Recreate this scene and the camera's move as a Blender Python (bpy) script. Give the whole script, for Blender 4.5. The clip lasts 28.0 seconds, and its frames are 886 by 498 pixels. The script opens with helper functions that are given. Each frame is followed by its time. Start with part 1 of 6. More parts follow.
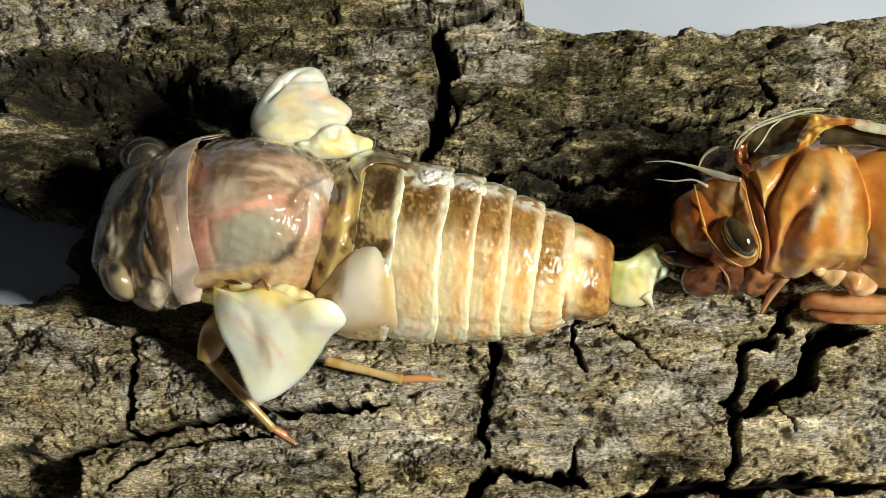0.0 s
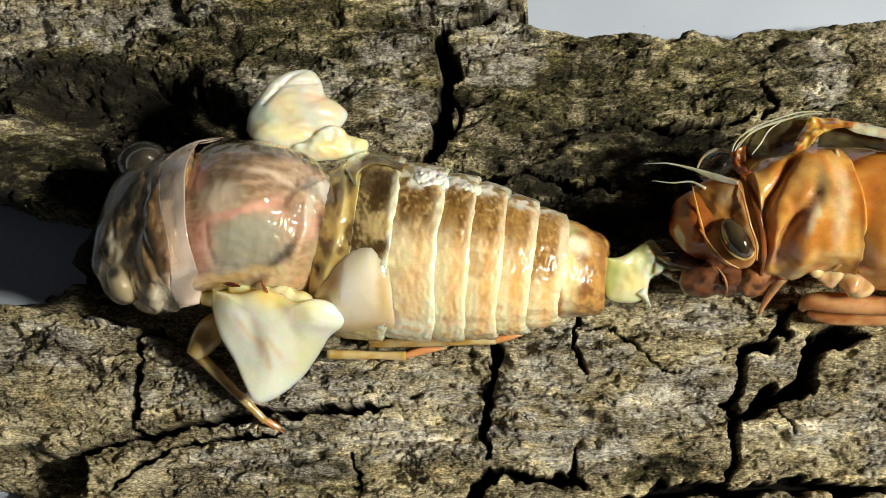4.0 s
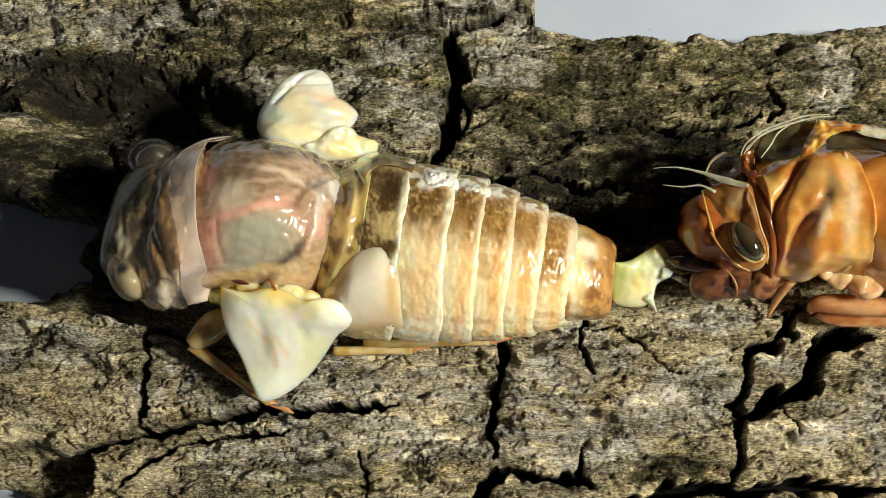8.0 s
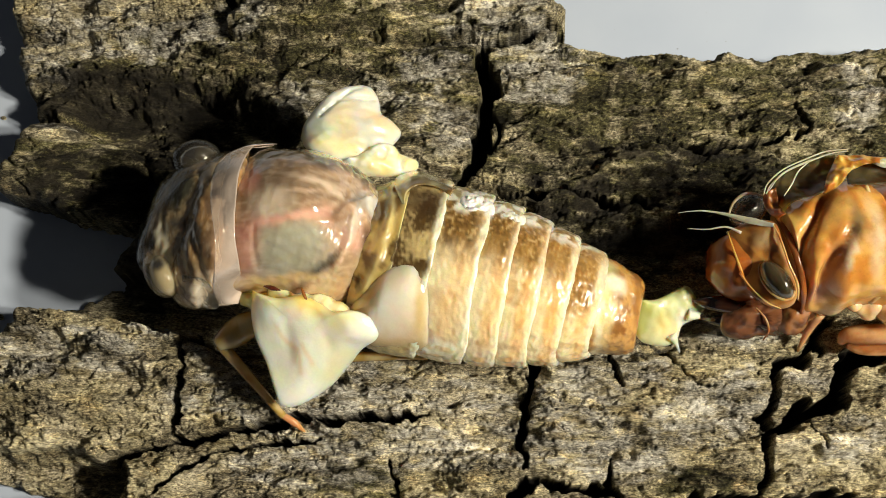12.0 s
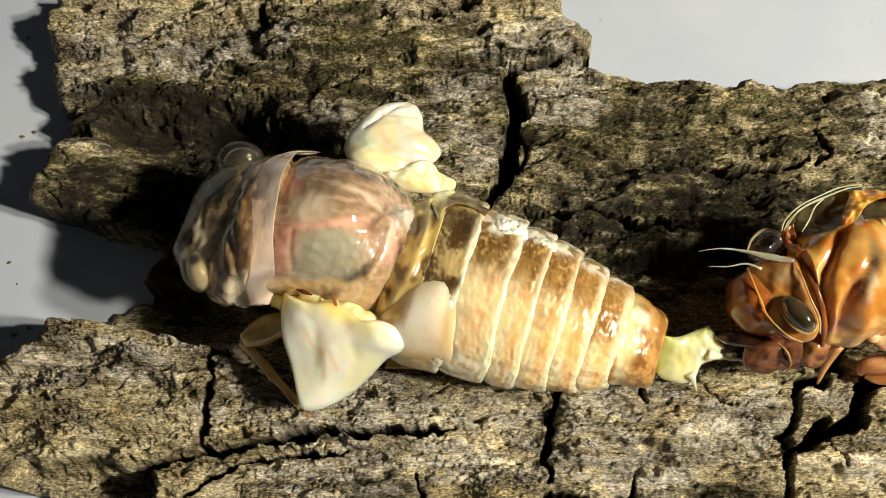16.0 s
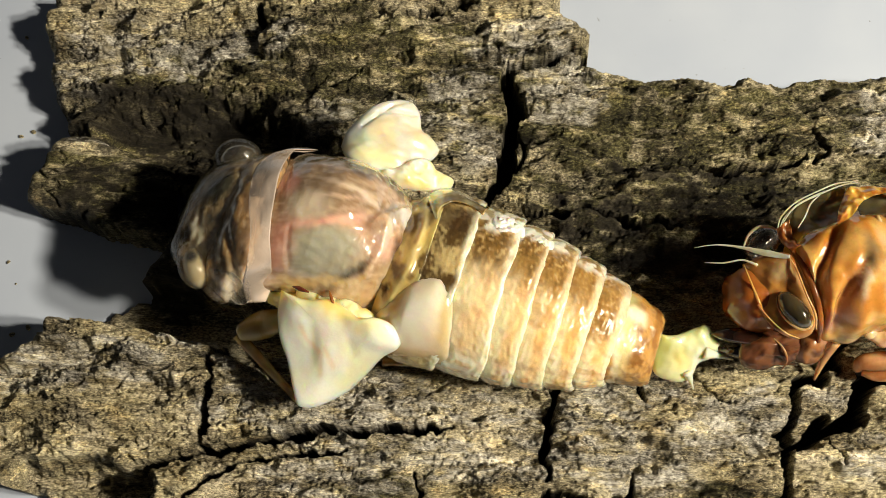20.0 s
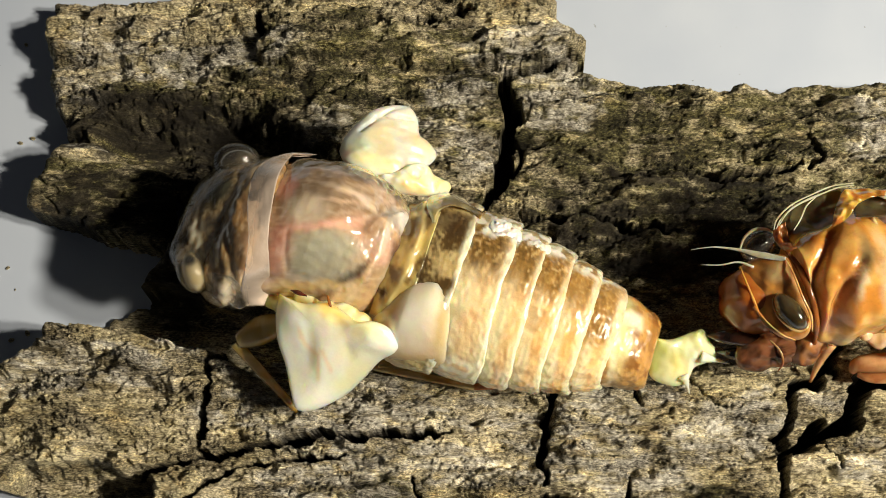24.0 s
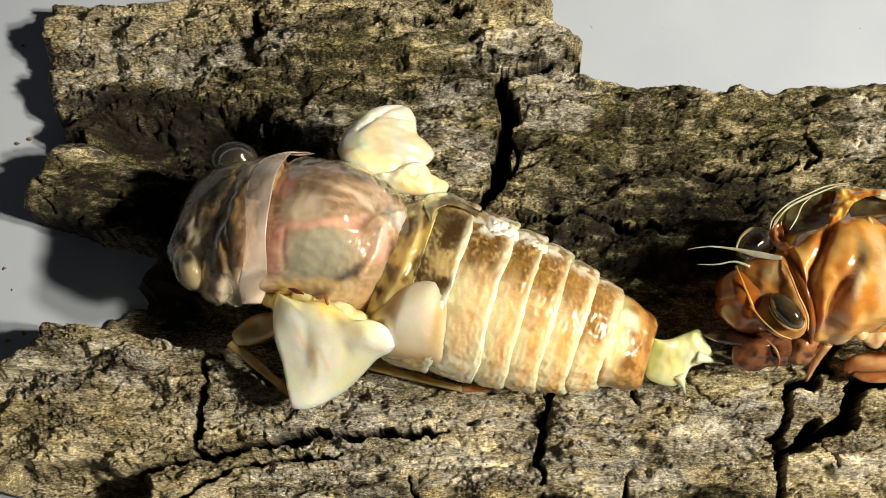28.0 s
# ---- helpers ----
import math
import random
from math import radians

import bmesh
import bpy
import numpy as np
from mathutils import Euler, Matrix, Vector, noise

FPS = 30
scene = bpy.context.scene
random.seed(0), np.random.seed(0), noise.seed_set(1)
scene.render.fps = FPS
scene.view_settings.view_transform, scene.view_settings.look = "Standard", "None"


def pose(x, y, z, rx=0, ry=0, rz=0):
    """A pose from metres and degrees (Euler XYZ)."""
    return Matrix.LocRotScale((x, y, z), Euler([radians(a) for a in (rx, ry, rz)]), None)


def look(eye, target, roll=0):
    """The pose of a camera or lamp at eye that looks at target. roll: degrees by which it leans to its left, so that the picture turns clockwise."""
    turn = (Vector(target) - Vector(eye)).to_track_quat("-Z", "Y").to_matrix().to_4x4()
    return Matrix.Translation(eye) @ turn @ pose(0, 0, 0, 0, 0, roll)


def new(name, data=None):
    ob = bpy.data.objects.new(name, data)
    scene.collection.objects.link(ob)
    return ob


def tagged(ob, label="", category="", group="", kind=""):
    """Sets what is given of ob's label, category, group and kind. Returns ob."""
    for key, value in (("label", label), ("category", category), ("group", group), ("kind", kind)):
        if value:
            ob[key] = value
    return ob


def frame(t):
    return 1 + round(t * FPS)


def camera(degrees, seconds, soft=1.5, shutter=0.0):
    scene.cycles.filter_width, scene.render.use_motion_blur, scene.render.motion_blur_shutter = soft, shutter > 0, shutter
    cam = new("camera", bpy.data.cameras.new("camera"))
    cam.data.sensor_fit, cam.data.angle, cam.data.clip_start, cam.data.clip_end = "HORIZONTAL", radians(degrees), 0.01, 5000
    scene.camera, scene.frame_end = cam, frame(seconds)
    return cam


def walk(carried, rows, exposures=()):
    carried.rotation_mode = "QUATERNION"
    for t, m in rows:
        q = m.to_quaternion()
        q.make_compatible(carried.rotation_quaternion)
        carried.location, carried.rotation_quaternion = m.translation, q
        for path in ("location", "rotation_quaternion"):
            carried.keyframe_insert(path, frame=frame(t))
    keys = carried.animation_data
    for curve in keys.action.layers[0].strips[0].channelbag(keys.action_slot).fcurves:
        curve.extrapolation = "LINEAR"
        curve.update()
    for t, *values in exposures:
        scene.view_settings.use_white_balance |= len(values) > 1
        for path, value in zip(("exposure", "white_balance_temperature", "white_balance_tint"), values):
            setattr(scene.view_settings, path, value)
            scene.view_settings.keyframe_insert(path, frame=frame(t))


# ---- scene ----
cam = camera(40, 28.0, soft=0.55)
walk(cam, [
    (0, pose(0.004646, -0.017339, 0.070487, 13.656, 3.832, 0.015)),
    (0.5, pose(0.005329, -0.016352, 0.070646, 12.880, 4.350, 0.092)),
    (1, pose(0.005594, -0.016094, 0.070753, 12.670, 4.519, 0.142)),
    (1.5, pose(0.005655, -0.016064, 0.070769, 12.685, 4.627, 0.183)),
    (2, pose(0.005526, -0.016160, 0.070875, 12.743, 4.573, 0.236)),
    (2.5, pose(0.005422, -0.016324, 0.070926, 12.876, 4.494, 0.242)),
    (3, pose(0.005168, -0.016489, 0.071011, 13.000, 4.304, 0.285)),
    (3.5, pose(0.005230, -0.016570, 0.071089, 13.064, 4.330, 0.262)),
    (5.5, pose(0.004864, -0.016823, 0.071286, 13.281, 4.118, 0.389)),
    (6, pose(0.004526, -0.016978, 0.071304, 13.422, 3.944, 0.421)),
    (6.5, pose(0.004404, -0.017106, 0.071327, 13.449, 3.876, 0.432)),
    (7, pose(0.004328, -0.017139, 0.071337, 13.512, 3.853, 0.488)),
    (7.5, pose(0.004125, -0.017262, 0.071342, 13.571, 3.737, 0.520)),
    (8, pose(0.004093, -0.017283, 0.071340, 13.587, 3.713, 0.517)),
    (8.5, pose(0.004059, -0.017266, 0.071328, 13.578, 3.724, 0.501)),
    (9, pose(0.004010, -0.017327, 0.071420, 13.664, 3.628, 0.533)),
    (9.5, pose(0.003918, -0.017437, 0.071447, 13.763, 3.682, 0.622)),
    (10, pose(0.003806, -0.017622, 0.071367, 13.915, 3.710, 0.613)),
    (10.5, pose(0.003665, -0.017810, 0.071743, 14.215, 3.734, 0.631)),
    (11, pose(0.002965, -0.018054, 0.072100, 14.533, 3.732, 0.891)),
    (11.5, pose(0.002351, -0.018190, 0.072298, 14.720, 3.667, 1.153)),
    (12, pose(0.002442, -0.018322, 0.072232, 14.819, 3.708, 1.155)),
    (12.5, pose(0.002242, -0.018630, 0.072235, 15.059, 3.563, 1.163)),
    (14.5, pose(0.002006, -0.019247, 0.072723, 15.620, 3.168, 1.176)),
    (15, pose(0.000807, -0.019586, 0.073027, 16.031, 3.036, 1.712)),
    (15.5, pose(-0.000025, -0.019594, 0.073407, 16.349, 2.798, 1.939)),
    (16, pose(-0.000087, -0.019684, 0.073429, 16.409, 2.801, 1.850)),
    (16.5, pose(0.000029, -0.019867, 0.073372, 16.496, 2.871, 1.835)),
    (17, pose(0.000052, -0.020000, 0.073243, 16.556, 2.873, 1.853)),
    (17.5, pose(0.000088, -0.020075, 0.073227, 16.611, 2.889, 1.858)),
    (18, pose(-0.000005, -0.020016, 0.073275, 16.558, 2.803, 1.835)),
    (18.5, pose(-0.000065, -0.020009, 0.073294, 16.578, 2.762, 1.789)),
    (19, pose(-0.000048, -0.020009, 0.073306, 16.576, 2.801, 1.796)),
    (19.5, pose(-0.000027, -0.019998, 0.073318, 16.567, 2.778, 1.793)),
    (20, pose(0.000066, -0.019958, 0.073363, 16.561, 2.841, 1.795)),
    (20.5, pose(0.000086, -0.020017, 0.073348, 16.642, 2.875, 1.809)),
    (21, pose(0.000144, -0.019964, 0.073372, 16.616, 2.887, 1.812)),
    (21.5, pose(0.000094, -0.020042, 0.073376, 16.679, 2.810, 1.790)),
    (23.5, pose(0.000104, -0.020145, 0.073447, 16.769, 2.814, 1.718)),
    (24, pose(0.000175, -0.020177, 0.073647, 16.894, 2.823, 1.686)),
    (24.5, pose(0.000150, -0.020372, 0.073567, 16.992, 2.719, 1.651)),
    (25, pose(0.000193, -0.020388, 0.073568, 17.011, 2.786, 1.628)),
    (25.5, pose(0.000184, -0.020435, 0.073695, 17.084, 2.683, 1.679)),
    (26, pose(0.000074, -0.020569, 0.073686, 17.149, 2.686, 1.625)),
    (26.5, pose(0.000202, -0.020633, 0.073600, 17.168, 2.759, 1.624)),
    (27, pose(0.000139, -0.020621, 0.073618, 17.163, 2.702, 1.621)),
    (27.5, pose(0.000082, -0.020555, 0.073618, 17.136, 2.640, 1.632)),
    (28, pose(0.000065, -0.020498, 0.073686, 17.113, 2.602, 1.616)),
], exposures=[(0, -0.18, 6200, 11), (10, -0.13, 6280, 11), (15, 0.05, 6750, 13), (28, 0.04, 6700, 13)])

# ---- light: one lamp to the side of the slab, dim room ----
world = bpy.data.worlds.new("room")
scene.world = world
world.use_nodes = True
world.node_tree.nodes["Background"].inputs[0].default_value = (0.90, 0.93, 0.97, 1)
world.node_tree.nodes["Background"].inputs[1].default_value = 0.024
for y in (-0.0155, -0.037):
    lamp = new("desk_lamp", bpy.data.lights.new("desk_lamp", "AREA"))
    lamp.data.shape, lamp.data.size = "DISK", 0.012
    lamp.data.energy, lamp.data.color = 0.335, (1.0, 0.91, 0.715)
    lamp.matrix_world = look((0.136, y, 0.142), (0, 0, 0))

MM = 0.001
TABLE = -5.0


# ---- mesh helpers (all lengths in millimetres) ----
def mesh_from(name, verts, faces, material, tint=None, smooth=True, after=None):
    me = bpy.data.meshes.new(name)
    placed = [after(*v) for v in verts] if after else verts
    me.from_pydata([(x * MM, y * MM, z * MM) for x, y, z in placed], [], faces)
    if smooth:
        me.polygons.foreach_set("use_smooth", [True] * len(me.polygons))
    me.materials.append(material)
    if tint:
        layer = me.color_attributes.new("tint", "FLOAT_COLOR", "POINT")
        cols = np.ones((len(verts), 4), np.float32)
        cols[:, :3] = [tint(*v) for v in verts]
        layer.data.foreach_set("color", cols.ravel())
    me.update()
    return me


def part(name, me, parent, label=""):
    ob = new(name, me)
    ob.parent = parent
    if label:
        ob["label"] = label
    return ob


def ease(a, b, x):
    t = min(1.0, max(0.0, (x - a) / (b - a)))
    return t * t * (3 - 2 * t)


def mix(a, b, t):
    return tuple(p + (q - p) * t for p, q in zip(a, b))


def rough(x, y, z, f, seed=0.0):
    return noise.noise(Vector((x * f + seed, y * f - seed, z * f + 2.3 * seed)))


def spline(rows, steps):
    """Catmull-Rom through rows of numbers, steps per span."""
    rows = [np.array(r, float) for r in rows]
    pts = [2 * rows[0] - rows[1], *rows, 2 * rows[-1] - rows[-2]]
    out = []
    for k in range(1, len(pts) - 2):
        p0, p1, p2, p3 = pts[k - 1:k + 3]
        for s in range(steps):
            t = s / steps
            out.append(0.5 * (2 * p1 + (p2 - p0) * t + (2 * p0 - 5 * p1 + 4 * p2 - p3) * t * t + (3 * p1 - p0 - 3 * p2 + p3) * t ** 3))
    out.append(rows[-1])
    return out


def loft(stations, around=44, steps=6, bump=None, arc=(0.0, 360.0), caps=True, flat=2.0, warp=None):
    """Rings across x. A station: x, middle y, half width, middle z, height above it, depth below it."""
    rings = spline(stations, steps)
    full = arc[1] - arc[0] > 359
    n = around if full else around + 1
    verts, faces = [], []
    for x, yc, r, zc, up, down in rings:
        for k in range(n):
            a = radians(arc[0] + (arc[1] - arc[0]) * k / around)
            c, s = math.cos(a), math.sin(a)
            e = 2.0 / flat
            c, s = math.copysign(abs(c) ** e, c), math.copysign(abs(s) ** e, s)
            y, z = yc + max(r, 0.01) * c, zc + (max(up, 0.01) if s > 0 else max(down, 0.01)) * s
            d = bump(x, y, z) if bump else 0.0
            p = (x, y + d * c, z + d * s)
            verts.append(warp(*p) if warp else p)
    for i in range(len(rings) - 1):
        for k in range(around):
            a, b = i * n + k, i * n + (k + 1) % n
            faces.append((a, b, b + n, a + n))
    if caps and full:
        for base, ring, turn in ((0, rings[0], 1), (len(verts) - n, rings[-1], -1)):
            verts.append((ring[0], ring[1], ring[3]))
            tip = len(verts) - 1
            for k in range(n):
                f = (base + (k + 1) % n, base + k, tip)
                faces.append(f[::turn])
    return verts, faces


def tube(points, radii, around=12, steps=6):
    """A limb along points with a radius at each."""
    rows = spline([(*p, r) for p, r in zip(points, radii)], steps)
    verts, faces = [], []
    side = Vector((0, 0, 1))
    for i, row in enumerate(rows):
        p = Vector(row[:3])
        q = Vector(rows[min(i + 1, len(rows) - 1)][:3]) - Vector(rows[max(i - 1, 0)][:3])
        q.normalize()
        u = q.cross(side)
        if u.length < 1e-3:
            u = q.cross(Vector((0, 1, 0)))
        u.normalize()
        v = u.cross(q)
        for k in range(around):
            a = 2 * math.pi * k / around
            verts.append(tuple(p + (u * math.cos(a) + v * math.sin(a)) * max(row[3], 0.01)))
    for i in range(len(rows) - 1):
        for k in range(around):
            a, b = i * around + k, i * around + (k + 1) % around
            faces.append((a, b, b + around, a + around))
    for base, ring, turn in ((0, rows[0], 1), (len(verts) - around, rows[-1], -1)):
        verts.append(tuple(ring[:3]))
        for k in range(around):
            faces.append((base + (k + 1) % around, base + k, len(verts) - 1)[::turn])
    return verts, faces


def ball(centre, radii, turn=(0, 0, 0), rows=18, around=28, bump=None):
    """An ellipsoid."""
    m = Euler([radians(a) for a in turn]).to_matrix()
    verts, faces = [], []
    for i in range(rows + 1):
        th = math.pi * i / rows
        for k in range(around):
            a = 2 * math.pi * k / around
            d = Vector((math.sin(th) * math.cos(a), math.sin(th) * math.sin(a), math.cos(th)))
            p = m @ Vector((d.x * radii[0], d.y * radii[1], d.z * radii[2])) + Vector(centre)
            if bump:
                p += (m @ d) * bump(*p)
            verts.append(tuple(p))
    for i in range(rows):
        for k in range(around):
            a, b = i * around + k, i * around + (k + 1) % around
            faces.append((a, a + around, b + around, b))
    return verts, faces


def pillow(outline, top, bottom, relief=None, rings=16, per=6):
    """A closed pad over an outline of (x, y, z) points; top and bottom: its bulge above and below them."""
    edge = spline([*outline, outline[0]], per)[:-1]
    n = len(edge)
    if sum(a[0] * b[1] - a[1] * b[0] for a, b in zip(edge, edge[1:])) < 0:
        edge.reverse()
    mid = sum(np.array(p) for p in edge) / n
    flat = np.array(edge)
    slope = np.linalg.lstsq(np.c_[flat[:, :2], np.ones(n)], flat[:, 2], rcond=None)[0]
    verts, faces = [], []
    for face, bulge in ((1, top), (-1, bottom)):
        base = len(verts)
        for i in range(rings):
            r = 1 - i / rings
            lift = bulge * math.sqrt(max(0.0, 1 - r ** 2.2))
            for p in edge:
                q = mid + (p - mid) * r
                z = (p[2] * r ** 3) + (slope[0] * q[0] + slope[1] * q[1] + slope[2]) * (1 - r ** 3)
                d = relief(q[0], q[1], 1 - r) if relief and face > 0 else 0.0
                verts.append((q[0], q[1], z + face * lift + d * min(1.0, 3 * (1 - r) + 0.15)))
        z = slope[0] * mid[0] + slope[1] * mid[1] + slope[2]
        verts.append((mid[0], mid[1], z + face * bulge + (relief(mid[0], mid[1], 1) if relief and face > 0 else 0)))
        for i in range(rings - 1):
            for k in range(n):
                a, b = base + i * n + k, base + i * n + (k + 1) % n
                faces.append((a, b, b + n, a + n)[::face])
        for k in range(n):
            a, b = base + (rings - 1) * n + k, base + (rings - 1) * n + (k + 1) % n
            faces.append((a, b, base + rings * n)[::face])
    return verts, faces


# ---- materials ----
def nodes_of(name):
    m = bpy.data.materials.new(name)
    m.use_nodes = True
    t = m.node_tree
    return m, t, t.nodes["Principled BSDF"]


def texture(t, scale, detail=6, rough_=0.6, stretch=(1, 1, 1), kind="ShaderNodeTexNoise"):
    co = t.nodes.new("ShaderNodeTexCoord")
    mp = t.nodes.new("ShaderNodeMapping")
    mp.inputs["Scale"].default_value = stretch
    t.links.new(co.outputs["Object"], mp.inputs[0])
    n = t.nodes.new(kind)
    n.inputs["Scale"].default_value = scale
    if kind == "ShaderNodeTexNoise":
        n.inputs["Detail"].default_value = detail
        n.inputs["Roughness"].default_value = rough_
    t.links.new(mp.outputs[0], n.inputs["Vector"])
    return n.outputs[0]


def ramp(t, source, *stops):
    r = t.nodes.new("ShaderNodeValToRGB")
    while len(r.color_ramp.elements) < len(stops):
        r.color_ramp.elements.new(0.5)
    for e, (pos, col) in zip(r.color_ramp.elements, stops):
        e.position = pos
        e.color = (*col, 1) if len(col) == 3 else col
    t.links.new(source, r.inputs[0])
    return r.outputs[0]


def blend(t, mode, factor, a, b):
    n = t.nodes.new("ShaderNodeMix")
    n.data_type, n.blend_type = "RGBA", mode
    for sock, val in ((n.inputs[0], factor), (n.inputs[6], a), (n.inputs[7], b)):
        if isinstance(val, (int, float)):
            sock.default_value = val
        elif isinstance(val, tuple):
            sock.default_value = (*val, 1)
        else:
            t.links.new(val, sock)
    return n.outputs[2]


def relief(t, shader, source, strength, distance):
    b = t.nodes.new("ShaderNodeBump")
    b.inputs["Strength"].default_value, b.inputs["Distance"].default_value = strength, distance
    t.links.new(source, b.inputs["Height"])
    t.links.new(b.outputs[0], shader.inputs["Normal"])
    t.links.new(b.outputs[0], shader.inputs["Coat Normal"])


def attribute(t, name):
    n = t.nodes.new("ShaderNodeAttribute")
    n.attribute_name = name
    return n


def bark_material():
    """Dry bark: speckled fibre, tonal patches; the marks say where moss, pale lichen and painted shade of fissures and
    hollows are.
    """
    m, t, s = nodes_of("bark")
    sep = t.nodes.new("ShaderNodeSeparateColor")
    t.links.new(attribute(t, "marks").outputs["Color"], sep.inputs[0])
    tone = texture(t, 420, 6, 0.6, (0.4, 1.4, 1))
    fibre = texture(t, 6800, 5, 0.75, (0.65, 1.25, 1))
    grain = t.nodes.new("ShaderNodeMix")
    grain.inputs[0].default_value = 0.60
    t.links.new(tone, grain.inputs[2])
    t.links.new(fibre, grain.inputs[3])
    g = grain.outputs[0]
    base = ramp(t, g, (0.39, (0.02, 0.017, 0.012)), (0.445, (0.19, 0.172, 0.125)), (0.515, (0.50, 0.46, 0.345)), (0.585, (0.90, 0.85, 0.68)))
    hue = ramp(t, texture(t, 260, 6, 0.65), (0.34, (0.95, 0.92, 0.87)), (0.46, (1.0, 0.96, 0.85)), (0.56, (0.98, 0.94, 0.74)), (0.68, (1.0, 0.85, 0.60)))
    base = blend(t, "MULTIPLY", 0.9, base, hue)
    flake = ramp(t, texture(t, 900, 5, 0.6, (0.45, 1.3, 1)), (0.36, (0.62, 0.58, 0.48)), (0.45, (1.0, 1.0, 1.0)), (0.57, (1.0, 1.0, 1.0)), (0.60, (1.55, 1.5, 1.36)))
    hair = ramp(t, texture(t, 700, 4, 0.55, (0.3, 1.7, 1)), (0.43, (1, 1, 1)), (0.46, (0.10, 0.08, 0.06)), (0.49, (1, 1, 1)), (0.55, (1, 1, 1)), (0.575, (0.16, 0.13, 0.10)), (0.60, (1, 1, 1)))
    flake = blend(t, "MULTIPLY", 0.8, flake, hair)
    pale = ramp(t, g, (0.40, (0.10, 0.094, 0.08)), (0.5, (0.54, 0.52, 0.455)), (0.58, (0.90, 0.88, 0.79)))
    moss = ramp(t, g, (0.40, (0.010, 0.009, 0.004)), (0.48, (0.050, 0.046, 0.018)), (0.55, (0.165, 0.153, 0.064)), (0.62, (0.40, 0.37, 0.20)))
    base = blend(t, "MIX", sep.outputs[1], base, moss)
    base = blend(t, "MIX", sep.outputs[0], base, pale)
    base = blend(t, "MULTIPLY", 0.9, base, flake)
    # near-black brown that stands in for shade inside fissures and hollows
    recess_shade = ramp(t, g, (0.4, (0.004, 0.003, 0.002)), (0.6, (0.016, 0.012, 0.008)))
    base = blend(t, "MIX", sep.outputs[2], base, recess_shade)
    t.links.new(base, s.inputs["Base Color"])
    s.inputs["Roughness"].default_value = 0.75
    s.inputs["Specular IOR Level"].default_value = 0.3
    lumps = t.nodes.new("ShaderNodeMath")
    lumps.operation = "MULTIPLY_ADD"
    t.links.new(texture(t, 2600, stretch=(0.7, 1.3, 1), kind="ShaderNodeTexVoronoi"), lumps.inputs[0])
    lumps.inputs[1].default_value = -0.12
    t.links.new(texture(t, 6000, 6, 0.8, (0.6, 1.3, 1)), lumps.inputs[2])
    relief(t, s, lumps.outputs[0], 1.0, 0.00021)
    return m


def skin_material(name, rough_=0.25, sub=0.6, radius=0.5, coat=0.9, grit=0.5, mottle=0.7, dew=0.0):
    """Soft wet cuticle; its colour comes from the tint of each mesh."""
    m, t, s = nodes_of(name)
    tint = attribute(t, "tint").outputs["Color"]
    cloud = ramp(t, texture(t, 750, 6, 0.65), (0.32, (0.74, 0.70, 0.64)), (0.52, (1, 1, 1)), (0.72, (1.15, 1.14, 1.1)))
    fine = ramp(t, texture(t, 6500, 3, 0.7), (0.36, (0.62, 0.56, 0.48)), (0.5, (0.98, 0.97, 0.95)), (0.66, (1.3, 1.3, 1.28)))
    col = blend(t, "MULTIPLY", 0.4 * grit, blend(t, "MULTIPLY", mottle, tint, cloud), fine)
    t.links.new(col, s.inputs["Base Color"])
    s.inputs["Roughness"].default_value = rough_
    s.inputs["Subsurface Weight"].default_value = sub
    s.inputs["Subsurface Radius"].default_value = (1.0, 0.7, 0.4)
    s.inputs["Subsurface Scale"].default_value = radius * MM
    s.inputs["Coat Weight"].default_value, s.inputs["Coat Roughness"].default_value = coat, 0.06
    both = t.nodes.new("ShaderNodeMath")
    both.operation = "MULTIPLY_ADD"
    t.links.new(texture(t, 5000, 3, 0.65), both.inputs[0])
    both.inputs[1].default_value = grit * 0.25 + dew
    t.links.new(texture(t, 1100, 4, 0.6), both.inputs[2])
    relief(t, s, both.outputs[0], 0.22 + 0.3 * grit, 0.00014)
    return m


